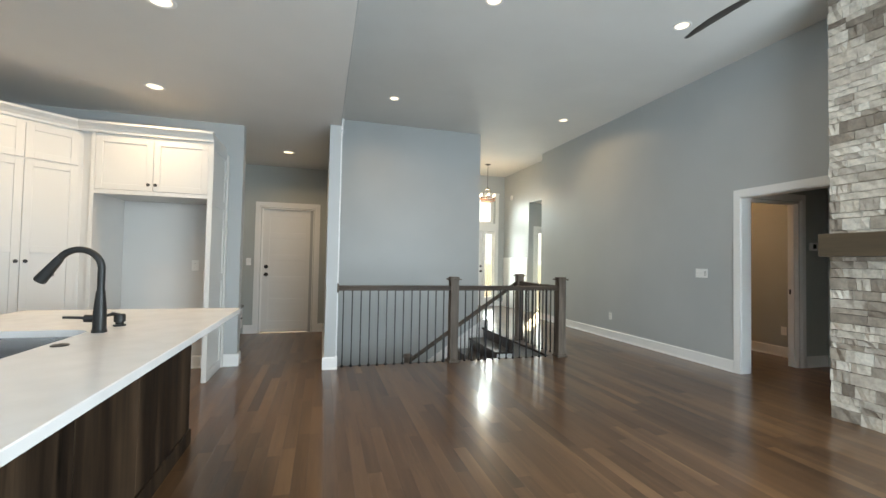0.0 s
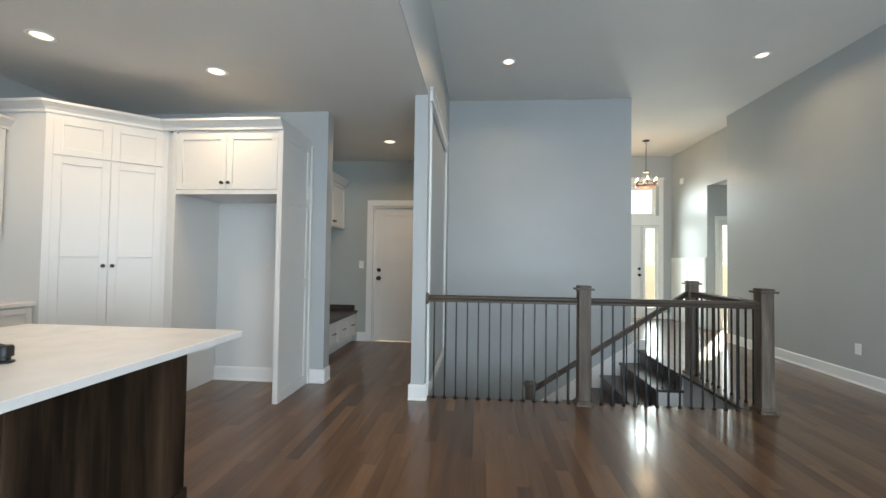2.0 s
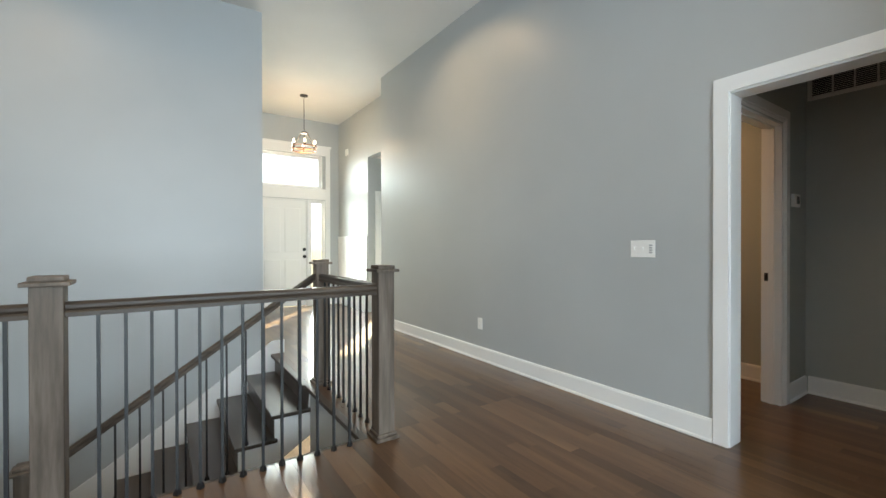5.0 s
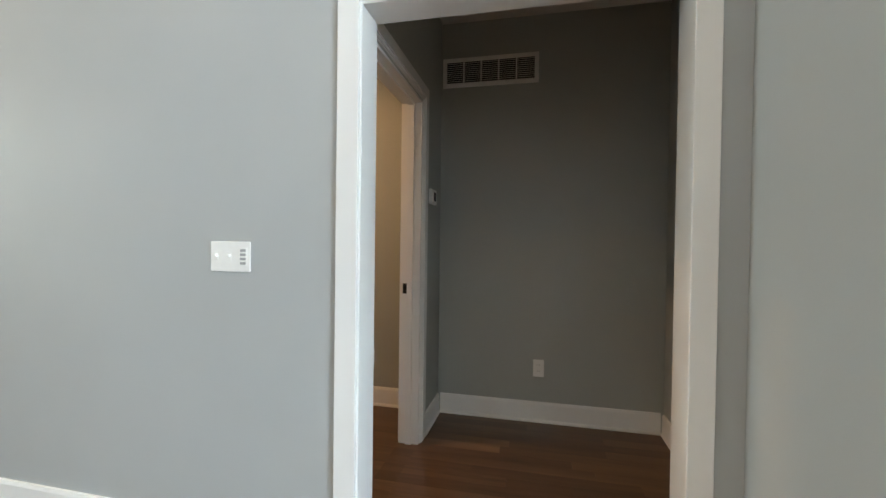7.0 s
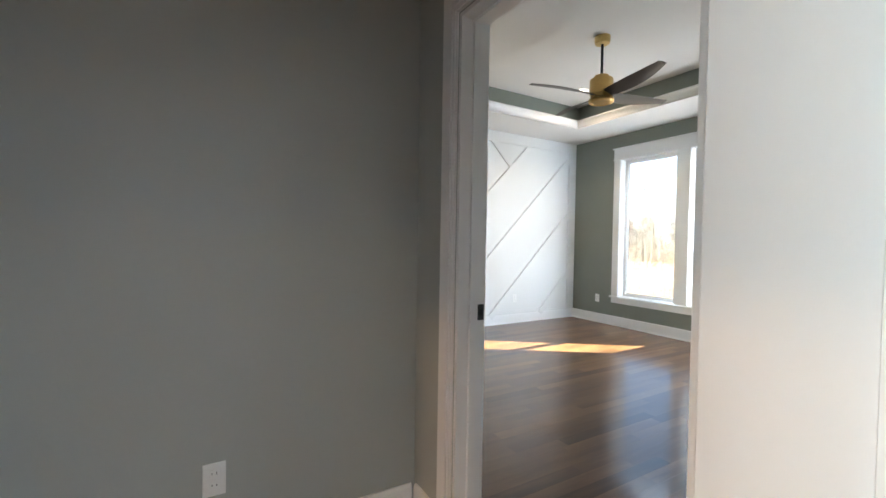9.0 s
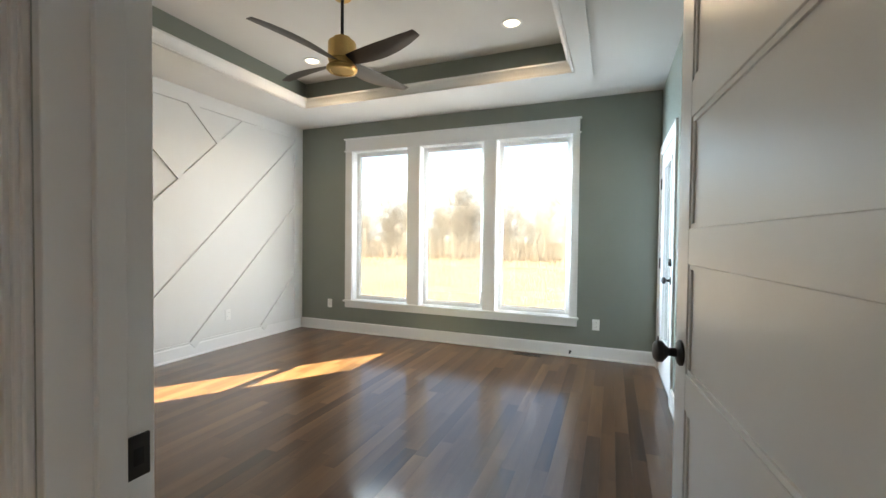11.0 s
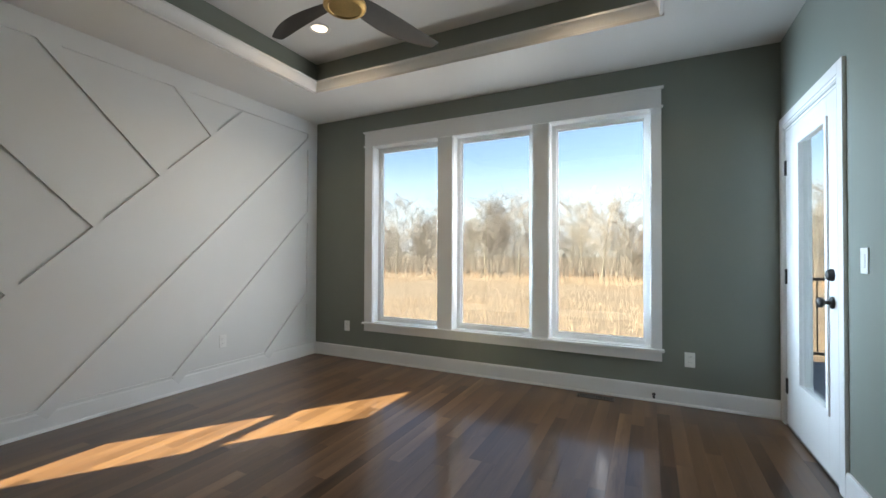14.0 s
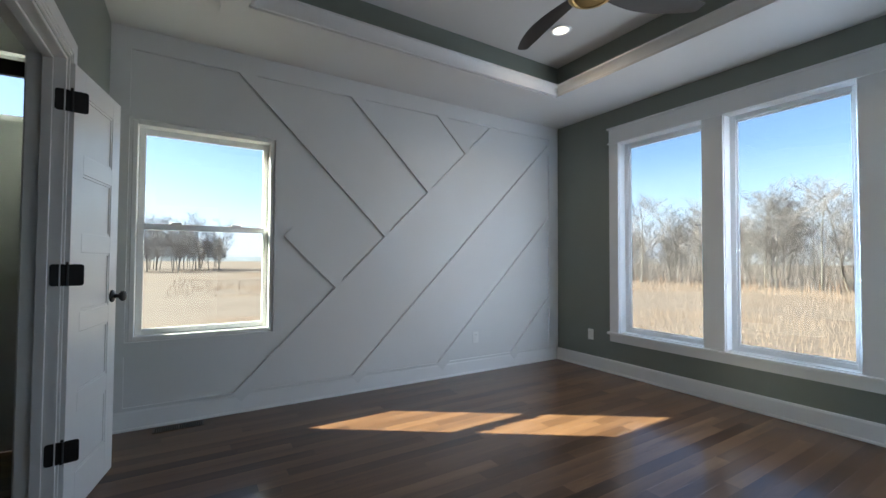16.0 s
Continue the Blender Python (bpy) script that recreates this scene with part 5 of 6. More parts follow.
def downlight(x, y, z, watts, color=WARM):
    """A recessed ceiling light: white trim ring, stepped baffle, glowing lens, and its lamp."""
    t = thing("recessed_light", (x, y, z), "round recessed ceiling light, lit, white trim", "ceiling light", "recessed ceiling lights")
    bm = bmesh.new()
    prof = [(0.082, 0.0), (0.088, -0.004), (0.080, -0.009), (0.062, -0.007), (0.060, -0.0015), (0.060, 0.0)]
    rings = [[bm.verts.new((r * math.cos(a), r * math.sin(a), q)) for a in (2 * math.pi * k / 32 for k in range(32))] for r, q in prof]
    for a, b in zip(rings, rings[1:]):
        for k in range(32):
            bm.faces.new((a[k], a[(k + 1) % 32], b[(k + 1) % 32], b[k]))
    part("trim_ring", bm, M_PLASTIC, t, "", True)
    bm = bmesh.new()
    lathe(bm, [(0.061, -0.0030), (0.061, -0.0010)], Matrix(), 32)
    part("lens", bm, M_LENS, t, "glowing lens")
    d = bpy.data.lights.new("recessed_lamp", "AREA")
    d.shape, d.size, d.energy, d.color, d.spread = "DISK", 0.115, watts * POWER, color, radians(150)
    o = new("recessed_lamp", d)
    o.matrix_world = pose(x, y, z - 0.006)
    return t


for x, y, w in ((1.185, 6.29, LIV), (4.08, 6.30, LIV), (3.653, 3.465, LIV * 0.35), (1.686, 3.67, LIV)):
    downlight(x, y, HIGH, w)
for x, y, w in ((-2.14, 3.82, KIT), (-1.27, 4.41, KIT), (-0.75, 2.95, KIT), (-0.293, 6.44, KIT * 1.1)):
    downlight(x, y, CEIL, w)
for x, y in ((8.245, -0.725), (6.225, -0.715)):
    downlight(x, y, TZ, BED)
# unseen lamp added in the office for its orange light
downlight(5.5, 5.0, CEIL, 6, (1.0, 0.60, 0.32))


def ceiling_fan(at, ceiling_z, turn, blades, length, label, body_mat, rod_mat, slim=1.0):
    """A ceiling fan at rest: canopy, rod, drum motor, cap, curved tapering blades."""
    f = thing("ceiling_fan", at, label, "ceiling fan", "", turn)
    h = ceiling_z - at[2]
    bm = bmesh.new()
    lathe(bm, [(0.066, h), (0.066, h - 0.045), (0.060, h - 0.062), (0.020, h - 0.066)], Matrix(), 32)
    part("canopy", bm, body_mat, f, "", True)
    bm = bmesh.new()
    tube(bm, [(0, 0, h - 0.06), (0, 0, 0.225)], 0.0115, 14)
    part("rod", bm, rod_mat, f)
    bm = bmesh.new()
    lathe(bm, [(0.035, 0.245), (0.060, 0.235), (0.064, 0.215), (0.094, 0.205), (0.099, 0.195), (0.099, 0.075), (0.092, 0.070), (0.092, 0.040), (0.060, 0.032)], Matrix(), 40)
    part("motor", bm, body_mat, f, "", True)
    bm = bmesh.new()
    lathe(bm, [(0.085, 0.036), (0.108, 0.026), (0.108, 0.008), (0.100, 0.0), (0.086, -0.002), (0.080, 0.003), (0.010, 0.004)], Matrix(), 40)
    part("cap", bm, body_mat, f, "", True)
    bm = bmesh.new()
    n, rows_ = 12, []
    for i in range(n + 1):
        s = i / n
        r = 0.075 + (length - 0.075) * s
        wd = slim * 0.052 + 0.022 * math.sin(math.pi * min(1, s * 1.15)) - (0.016 * max(0, s - 0.85) / 0.15)
        tw = -radians(20 - 12 * s)
        sweep = 0.035 * math.sin(math.pi * s * 0.9)
        ring = []
        for q, zo in ((-1, 0), (-0.3, 0.004), (0.4, 0.004), (1, 0), (0.4, -0.004), (-0.3, -0.004)):
            ring.append(bm.verts.new((r, sweep + q * wd * math.cos(tw), 0.062 + q * wd * math.sin(tw) + zo + 0.02 * s)))
        rows_.append(ring)
    for a, b in zip(rows_, rows_[1:]):
        for k in range(6):
            bm.faces.new((a[k], a[(k + 1) % 6], b[(k + 1) % 6], b[k]))
    bm.faces.new(rows_[0])
    bm.faces.new(rows_[-1])
    me = finish(bm, "blade", M_BLADE, True)
    for k in range(blades):
        b = part("blade", me, None, f, "dark espresso blade")
        b.matrix_basis = pose(0, 0, 0, 0, 0, 360 * k / blades)
    return f


ceiling_fan((7.25, 0.155, 2.440), TZ, -15.0, 4, 0.69, "brass and dark wood ceiling fan, at rest", M_BRASS, M_BLACK)
ceiling_fan((2.60, 1.68, 2.74), HIGH, 88, 4, 0.75, "dark ceiling fan on a long rod, at rest", M_BLACK, M_BLACK, 0.72)

# chandelier in the foyer
ch = thing("chandelier", (4.11, 9.725, 2.74), "black and copper ring chandelier with candle bulbs, lit", "chandelier")
bm = bmesh.new()
lathe(bm, [(0.065, HIGH - 2.74), (0.065, HIGH - 2.74 - 0.015), (0.02, HIGH - 2.74 - 0.03)], Matrix())
part("canopy", bm, M_BLACK, ch, "", True)
bm = bmesh.new()
tube(bm, [(0, 0, HIGH - 2.77), (0, 0, 0.30)], 0.006, 8)
part("rod", bm, M_BLACK, ch)
bm = bmesh.new()
lathe(bm, [(0.058, 0.29), (0.062, 0.30), (0.05, 0.315), (0.01, 0.32)], Matrix())
part("hub", bm, M_BLACK, ch, "", True)
M_COPPER = plain("aged_copper", (0.45, 0.18, 0.08), 0.35, 1.0)
for z_, r_ in ((0.015, 0.185), (0.072, 0.195)):
    bm = bmesh.new()
    tube(bm, [(r_ * math.cos(a), r_ * math.sin(a), z_) for a in (2 * math.pi * k / 36 for k in range(37))], 0.009, 8, False)
    part("ring", bm, M_COPPER, ch, "copper ring", True)
for k in range(6):
    a = 2 * math.pi * k / 6 + 0.3
    c, s = math.cos(a), math.sin(a)
    bm = bmesh.new()
    tube(bm, [(0.05 * c, 0.05 * s, 0.30), (0.11 * c, 0.11 * s, 0.20), (0.19 * c, 0.19 * s, 0.07), (0.185 * c, 0.185 * s, 0.015)], 0.005, 6)
    part("arm", bm, M_BLACK, ch)
    bm = bmesh.new()
    lathe(bm, [(0.016, 0.075), (0.016, 0.105), (0.012, 0.108)], Matrix.Translation((0.19 * c, 0.19 * s, 0)), 12)
    part("candle_cup", bm, M_BLACK, ch, "", True)
    bm = bmesh.new()
    lathe(bm, [(0.009, 0.108), (0.019, 0.128), (0.019, 0.145), (0.009, 0.168), (0.002, 0.178)], Matrix.Translation((0.19 * c, 0.19 * s, 0)), 12)
    part("bulb", bm, M_BULB, ch, "glowing candle bulb", True)

d = bpy.data.lights.new("chandelier_lamp", "POINT")
d.energy, d.color, d.shadow_soft_size = 11 * POWER, WARM, 0.12
new("chandelier_lamp", d).location = (4.11, 9.725, 2.95)

# ---------------- plates, vents, small fittings ----------------
def facing(side):
    """A pose on a wall: local x along the wall to the viewer's right, y out of it, z up."""
    return {"-x": 90, "+x": -90, "-y": 180, "+y": 0}[side]


def plate(at, side, kind, label, category, group, w=0.072, h=0.116):
    t = thing(category.replace(" ", "_"), at, label, category, group, facing(side))
    bm = bmesh.new()
    quad_box(bm, -w / 2, w / 2, 0, 0.006, -h / 2, h / 2, 0.0025, 2)
    part("cover_plate", bm, M_PLASTIC, t)
    if kind == "outlet":
        for z_ in (-0.021, 0.021):
            o = part("receptacle", boxes([(-0.017, 0.017, 0.005, 0.0075, z_ - 0.015, z_ + 0.015)], 0.002), M_PLASTIC, t)
            for x_, hh in ((-0.007, 0.008), (0.007, 0.0065)):
                # dark chips draw the shade of the slots
                part("slot_shade", boxes([(x_ - 0.0012, x_ + 0.0012, 0.0072, 0.0078, z_ - hh / 2 + 0.002, z_ + hh / 2 + 0.002)]), M_SHADOWGAP, o)
    elif kind == "switch":
        part("rocker", boxes([(-0.016, 0.016, 0.005, 0.0085, -0.033, 0.033)], 0.002), M_PLASTIC, t)
    elif kind == "triple":
        for x_ in (0.058, 0.0):
            s_ = part("toggle_frame", boxes([(x_ - 0.006, x_ + 0.006, 0.005, 0.0075, -0.013, 0.013)], 0.001), M_PLASTIC, t)
            part("toggle", boxes([(x_ - 0.004, x_ + 0.004, 0.006, 0.019, 0.000, 0.009)], 0.0015), M_PLASTIC, s_)
        k_ = part("timer_pad", boxes([(-0.074, -0.040, 0.005, 0.0080, -0.034, 0.034)], 0.001), M_PLASTIC, t)
        for z_ in (-0.024, -0.008, 0.008, 0.024):
            part("button", boxes([(-0.069, -0.045, 0.0075, 0.0090, z_ - 0.005, z_ + 0.005)], 0.001), plain("grey_plastic", (0.35, 0.36, 0.36), 0.4), k_, "small grey button")
    return t


plate((WX - 0.0005, 4.317, 1.141), "-x", "triple", "white triple wall switch plate with a fan timer", "wall switch", "", 0.172, 0.114)
OUT = "white duplex outlets"
plate((WX - 0.0005, 6.054, 0.37), "-x", "outlet", "white duplex outlet on a blue-grey wall", "wall outlet", OUT)
plate((HE - 0.0005, 3.165, 0.365), "-x", "outlet", "white duplex outlet on a grey hall wall", "wall outlet", OUT)
plate((HE - 0.0005, 4.385, 0.355), "-x", "outlet", "white duplex outlet on a grey wall", "wall outlet", OUT)
plate((8.974, BS + 0.0005, 0.364), "+y", "outlet", "white duplex outlet on a sage wall", "wall outlet", OUT)
plate((5.575, BS + 0.0005, 0.364), "+y", "outlet", "white duplex outlet on a sage wall", "wall outlet", OUT)
plate((BX - 0.0005, -0.776, 0.362), "-x", "outlet", "white duplex outlet on the white accent wall", "wall outlet", OUT)
plate((WX2 + 0.0005, 0.021, 0.366), "+x", "outlet", "white duplex outlet on a sage wall", "wall outlet", OUT)
plate((-1.136, 5.3355, 1.132), "-y", "outlet", "white duplex outlet in the refrigerator space", "wall outlet", OUT)
plate((-1.05, 5.3355, 0.40), "-y", "outlet", "white outlet box in the refrigerator space", "wall outlet", OUT)
plate((WX2 + 0.0005, -0.684, 1.165), "+x", "switch", "white light switch beside the patio door", "wall switch", "")
plate((-0.940, 7.4995, 1.163), "-y", "switch", "white light switch beside the door", "wall switch", "")

th = thing("thermostat", (6.111, HN - 0.0005, 1.500), "white thermostat with a dark screen", "thermostat", "", 180)
part("body", boxes([(-0.062, 0.062, 0, 0.024, -0.048, 0.048)], 0.005, 2), M_PLASTIC, th)
part("screen", boxes([(-0.040, 0.020, 0.0235, 0.0250, -0.026, 0.030)]), plain("dark_screen", (0.03, 0.035, 0.035), 0.15), th, "dark display")
al = thing("alarm_box", (5.169, 10.53, 3.005), "small white alarm box high on the wall", "alarm", "", 90)
part("body", boxes([(-0.06, 0.06, 0, 0.03, -0.06, 0.06)], 0.008, 2), M_PLASTIC, al)


def return_grille(at, side, w, h, cols, label):
    g = thing("return_air_grille", at, label, "vent", "", facing(side))
    fw = 0.028
    # black sheet standing for the unlit duct behind the slats
    part("duct_shade", boxes([(-w / 2 + fw, w / 2 - fw, 0.0, 0.002, -h / 2 + fw, h / 2 - fw)]), M_SHADOWGAP, g)
    part("frame", boxes([(-w / 2, -w / 2 + fw, 0, 0.010, -h / 2, h / 2), (w / 2 - fw, w / 2, 0, 0.010, -h / 2, h / 2), (-w / 2 + fw, w / 2 - fw, 0, 0.010, -h / 2, -h / 2 + fw), (-w / 2 + fw, w / 2 - fw, 0, 0.010, h / 2 - fw, h / 2)], 0.002), M_PLASTIC, g)
    cw_ = (w - 2 * fw) / cols
    for k in range(1, cols):
        x_ = -w / 2 + fw + cw_ * k
        part("mullion", boxes([(x_ - 0.005, x_ + 0.005, 0.001, 0.009, -h / 2 + fw, h / 2 - fw)]), M_PLASTIC, g)
    n_ = max(6, int((h - 2 * fw) / 0.013))
    me = None
    for k in range(n_):
        z_ = -h / 2 + fw + (h - 2 * fw) * (k + 0.5) / n_
        if me is None:
            bm_ = bmesh.new()
            prism(bm_, [(0.001, -0.004), (0.0075, -0.0065), (0.0080, -0.0050), (0.0015, 0.0)], "x", -w / 2 + fw, w / 2 - fw)
            me = finish(bm_, "slat", M_PLASTIC)
        s_ = part("slat", me, None, g)
        s_.location.z = z_
    return g


return_grille((HE - 0.0005, 3.524, 2.398), "-x", 0.66, 0.205, 5, "white louvred return air grille on a grey wall")
return_grille((WX2 + 0.0005, 0.21, 2.44), "+x", 0.46, 0.205, 4, "white louvred air grille high on a sage wall")


def floor_register(at, rz, label):
    """A floor register of dark metal: frame and two banks of slots."""
    g = thing("floor_register", at, label, "floor vent", "floor registers", rz)
    part("frame", boxes([(-0.15, 0.15, -0.052, -0.040, 0, 0.003), (-0.15, 0.15, 0.040, 0.052, 0, 0.003), (-0.15, -0.138, -0.04, 0.04, 0, 0.003), (0.138, 0.15, -0.04, 0.04, 0, 0.003), (-0.006, 0.006, -0.04, 0.04, 0, 0.003)], 0.001), M_BRONZE, g)
    # thin black sheet gives the shade below the slats
    part("well_shade", boxes([(-0.138, 0.138, -0.04, 0.04, 0.0003, 0.0008)]), M_SHADOWGAP, g)
    for b_ in (-0.132, 0.012):
        for k in range(10):
            part("slat", boxes([(b_ + 0.0125 * k, b_ + 0.0125 * k + 0.005, -0.04, 0.04, 0.0008, 0.0026)]), M_BRONZE, g)


M_BRONZE = plain("dark_bronze", (0.05, 0.038, 0.028), 0.45, 0.6)
floor_register((6.265, -1.862, 0.001), 0, "dark bronze floor register below the windows")
floor_register((9.370, 1.825, 0.001), 90, "dark bronze floor register beside the accent wall")
ds = thing("door_stop", (5.829, BS + 0.015, 0.060), "black spring door stop on the baseboard", "door stop")
bm = bmesh.new()
tube(bm, [(0, 0, 0), (0, 0.010, 0), (0, 0.012, 0), (0, 0.065, 0), (0, 0.067, 0), (0, 0.082, 0)], [0.014, 0.012, 0.006, 0.006, 0.010, 0.009], 12)
part("body", bm, M_BLACKMATT, ds, "", True)

# bath beyond the door
sh = thing("shower_header", (9.0, 3.4, 2.18), "black metal shower enclosure header bar", "shower frame")
wpart("bar", boxes([(8.98, 9.02, 2.39, 5.19, 2.13, 2.21)], 0.003), M_BLACKMATT, sh)

# ---------------- outdoors ----------------
def ground_z(x, y):
    if -3 < x < 7 and 1 < y < 11:
        return -3.3
    d = max(0.0, math.hypot(max(0, x - 9.6, -4 - x), max(0, y - 11.5, -2.3 - y)) - 3)
    return -0.75 - 0.55 * (1 - math.exp(-d / 16)) + 0.10 * noise.noise(Vector((x * 0.09, y * 0.09, 0))) * min(1, d / 6)


def field_mat():
    m, n, l, b = material("dry_field")
    v = coords(n, l, "Object")
    big = noise_tex(n, l, 0.08, 5, v, 0.6)
    fine = noise_tex(n, l, 3.0, 6, v, 0.7)
    r1 = ramp(n, [(0.35, (0.104, 0.077, 0.068)), (0.5, (0.122, 0.094, 0.084)), (0.65, (0.112, 0.074, 0.056))])
    r2 = ramp(n, [(0.3, (0.6, 0.6, 0.6)), (0.7, (1.15, 1.15, 1.15))])
    l.new(big.outputs["Fac"], r1.inputs[0])
    l.new(fine.outputs["Fac"], r2.inputs[0])
    mx = n.new("ShaderNodeMix")
    mx.data_type, mx.blend_type = "RGBA", "MULTIPLY"
    mx.inputs[0].default_value = 1
    l.new(r1.outputs[0], mx.inputs[6])
    l.new(r2.outputs[0], mx.inputs[7])
    l.new(mx.outputs[2], b.inputs["Base Color"])
    b.inputs["Roughness"].default_value = 0.95
    b.inputs["Specular IOR Level"].default_value = 0.1
    bump(n, l, fine.outputs["Fac"], 0.6, 0.05, b)
    return m


bm = bmesh.new()
steps = [-2500, -900, -400, -200, -110] + list(range(-70, 90, 4)) + [110, 200, 400, 900, 2500]
gridv = [[bm.verts.new((x, y, ground_z(x, y))) for y in steps] for x in steps]
for i in range(len(steps) - 1):
    for j in range(len(steps) - 1):
        bm.faces.new((gridv[i][j], gridv[i + 1][j], gridv[i + 1][j + 1], gridv[i][j + 1]))
structure("ground", bm, field_mat(), "dry straw-coloured winter field", "ground", True)

M_BARK = wood("bark", [(0.05, 0.043, 0.04), (0.10, 0.088, 0.082), (0.17, 0.155, 0.145)], "z", 0.9, "object", 0.3, 0.0, 0.3, 0.1)
M_TWIG = plain("twigs", (0.120, 0.100, 0.100), 0.9, 0, 3, 0.3, 0.0)
M_RUST = plain("rust_leaves", (0.15, 0.085, 0.055), 0.9, 0, 2, 0.3, 0.0)
M_STRAW = plain("golden_straw", (0.150, 0.104, 0.080), 0.9, 0, 0.8, 0.3, 0.0)
M_GRASS = plain("dry_grass", (0.142, 0.106, 0.092), 0.9, 0, 0.6, 0.3, 0.0)


def bare_tree(name, seed, height, leafy=False, label="leafless winter tree with fine grey twigs"):
    rg = random.Random(seed)
    t = thing(name, (0, 0, 0), label, "tree", "trees at the field's edge")
    trunk, crown = bmesh.new(), bmesh.new()

    def twig(p, d, length, r, depth):
        if depth >= 4:
            return
        n, bend = (5, 3, 2, 1)[depth], (0.06, 0.13, 0.16, 0.16)[depth]
        pts, rr = [p.copy()], [r]
        q, dd = p.copy(), d.copy()
        for i in range(n):
            dd = (dd + Vector((rg.gauss(0, bend), rg.gauss(0, bend), rg.gauss(0.06, 0.08)))).normalized()
            q = q + dd * length / n
            pts.append(q.copy())
            rr.append(max(0.006, r * (1 - 0.75 * (i + 1) / n)))
        tube(trunk if depth < 1 else crown, pts, rr, 7 if depth == 0 else 3, False)
        kids = (18, 9, 9, 0)[depth]
        for k in range(kids):
            s = (0.20 if depth == 0 else 0.10) + (0.76 * (k + rg.random())) / kids
            s = min(1, s)
            i = min(n - 1, int(s * n))
            base = pts[i].lerp(pts[i + 1], s * n - i)
            side = Vector((rg.gauss(0, 1), rg.gauss(0, 1), 0)).normalized()
            up_ = 0.55 + 0.5 * rg.random()
            nd = (d * (0.50 if depth == 0 else 0.48) + side * (0.80 if depth == 0 else 0.75) + Vector((0, 0, up_ * 0.30))).normalized()
            twig(base, nd, length * (0.50 if depth == 0 else 0.52) * (1.15 - 0.55 * s) * (0.7 + 0.5 * rg.random()), max(0.008, rr[i] * 0.34), depth + 1)
            if leafy and depth >= 1 and rg.random() < 0.6:
                for _ in range(1):
                    c = base + Vector((rg.gauss(0, 0.35), rg.gauss(0, 0.35), rg.gauss(0, 0.35)))
                    a_ = Vector((rg.gauss(0, 1), rg.gauss(0, 1), rg.gauss(0, 1))).normalized() * 0.09
                    b_ = a_.orthogonal().normalized() * 0.06
                    leaves.append((c - a_, c + b_, c + a_, c - b_))
    leaves = []
    lean = Vector((rg.gauss(0, 0.06), rg.gauss(0, 0.06), 1)).normalized()
    twig(Vector((0, 0, -0.2)), lean, height * 0.90, height * 0.0085 + 0.015, 0)
    part("trunk", trunk, M_BARK, t)
    part("crown", crown, M_TWIG, t)
    if leaves:
        lf = bmesh.new()
        for q in leaves:
            lf.faces.new([lf.verts.new(p) for p in q])
        part("leaves", lf, M_RUST, t, "rust-brown dead leaves")
    return t


tree_rng = random.Random(21)
kinds = [bare_tree("tree", 100 + k, hgt, leafy) for k, (hgt, leafy) in enumerate(((9.6, False), (8.2, False), (10.2, False), (7.2, False), (6.0, True)))]
spots = []
for k in range(96):
    x_ = -26 + 88 * (k + tree_rng.random()) / 96
    spots.append((x_, -40 - 14 * tree_rng.random() - 0.08 * abs(x_ - 8)))
for k in range(36):
    spots.append((95 + 40 * tree_rng.random(), -5 + 19 * tree_rng.random()))
for k in range(12):
    spots.append((75 + 40 * tree_rng.random(), 10 + 60 * tree_rng.random()))
used = set()
for x_, y_ in spots:
    k = tree_rng.choice((0, 0, 0, 1, 1, 1, 2, 2, 2, 3, 3, 3, 0, 1, 4))
    s = (0.78 + 0.27 * tree_rng.random()) * (1.15 if x_ > 74 else 1)
    m = pose(x_, y_, ground_z(x_, y_), 0, 0, 360 * tree_rng.random())
    if k not in used:
        used.add(k)
        kinds[k].matrix_basis = m
    else:
        c = copy_thing(kinds[k], m)
        c.scale = (s, s, s)


def thicket(name, seed, count, place, label, mat, hmin, hmax, radius, spray):
    """Many thin stems with side twigs, too many to count."""
    rg = random.Random(seed)
    verts, faces = [], []

    def strip(p, q, w):
        d = (q - p).normalized()
        s = Vector((d.y, -d.x, 0))
        if s.length < 1e-3:
            s = Vector((1, 0, 0))
        a_ = rg.random() * 3.14
        s = (Vector((math.cos(a_), math.sin(a_), 0)) * w)
        s2 = Vector((-s.y, s.x, 0))
        k_ = len(verts)
        verts.extend((p + s, p - s * 0.5 + s2 * 0.87, p - s * 0.5 - s2 * 0.87, q))
        faces.extend(((k_, k_ + 1, k_ + 3), (k_ + 1, k_ + 2, k_ + 3), (k_ + 2, k_, k_ + 3)))
    for _ in range(count):
        x_, y_ = place(rg)
        p = Vector((x_, y_, ground_z(x_, y_) - 0.05))
        h_ = hmin + (hmax - hmin) * rg.random() ** 1.5
        top = p + Vector((rg.gauss(0, 0.2) * h_, rg.gauss(0, 0.2) * h_, h_))
        strip(p, top, radius * (0.6 + rg.random()))
        for _k in range(spray):
            s_ = 0.3 + 0.65 * rg.random()
            b_ = p.lerp(top, s_)
            strip(b_, b_ + Vector((rg.gauss(0, 0.22), rg.gauss(0, 0.22), 0.12 + 0.3 * rg.random())) * h_ * (1.1 - s_), radius * 0.45)
    me = bpy.data.meshes.new(name)
    me.from_pydata([tuple(v) for v in verts], [], faces)
    me.materials.append(mat)
    return tagged(new(name, me), label, "undergrowth", "", "stuff")


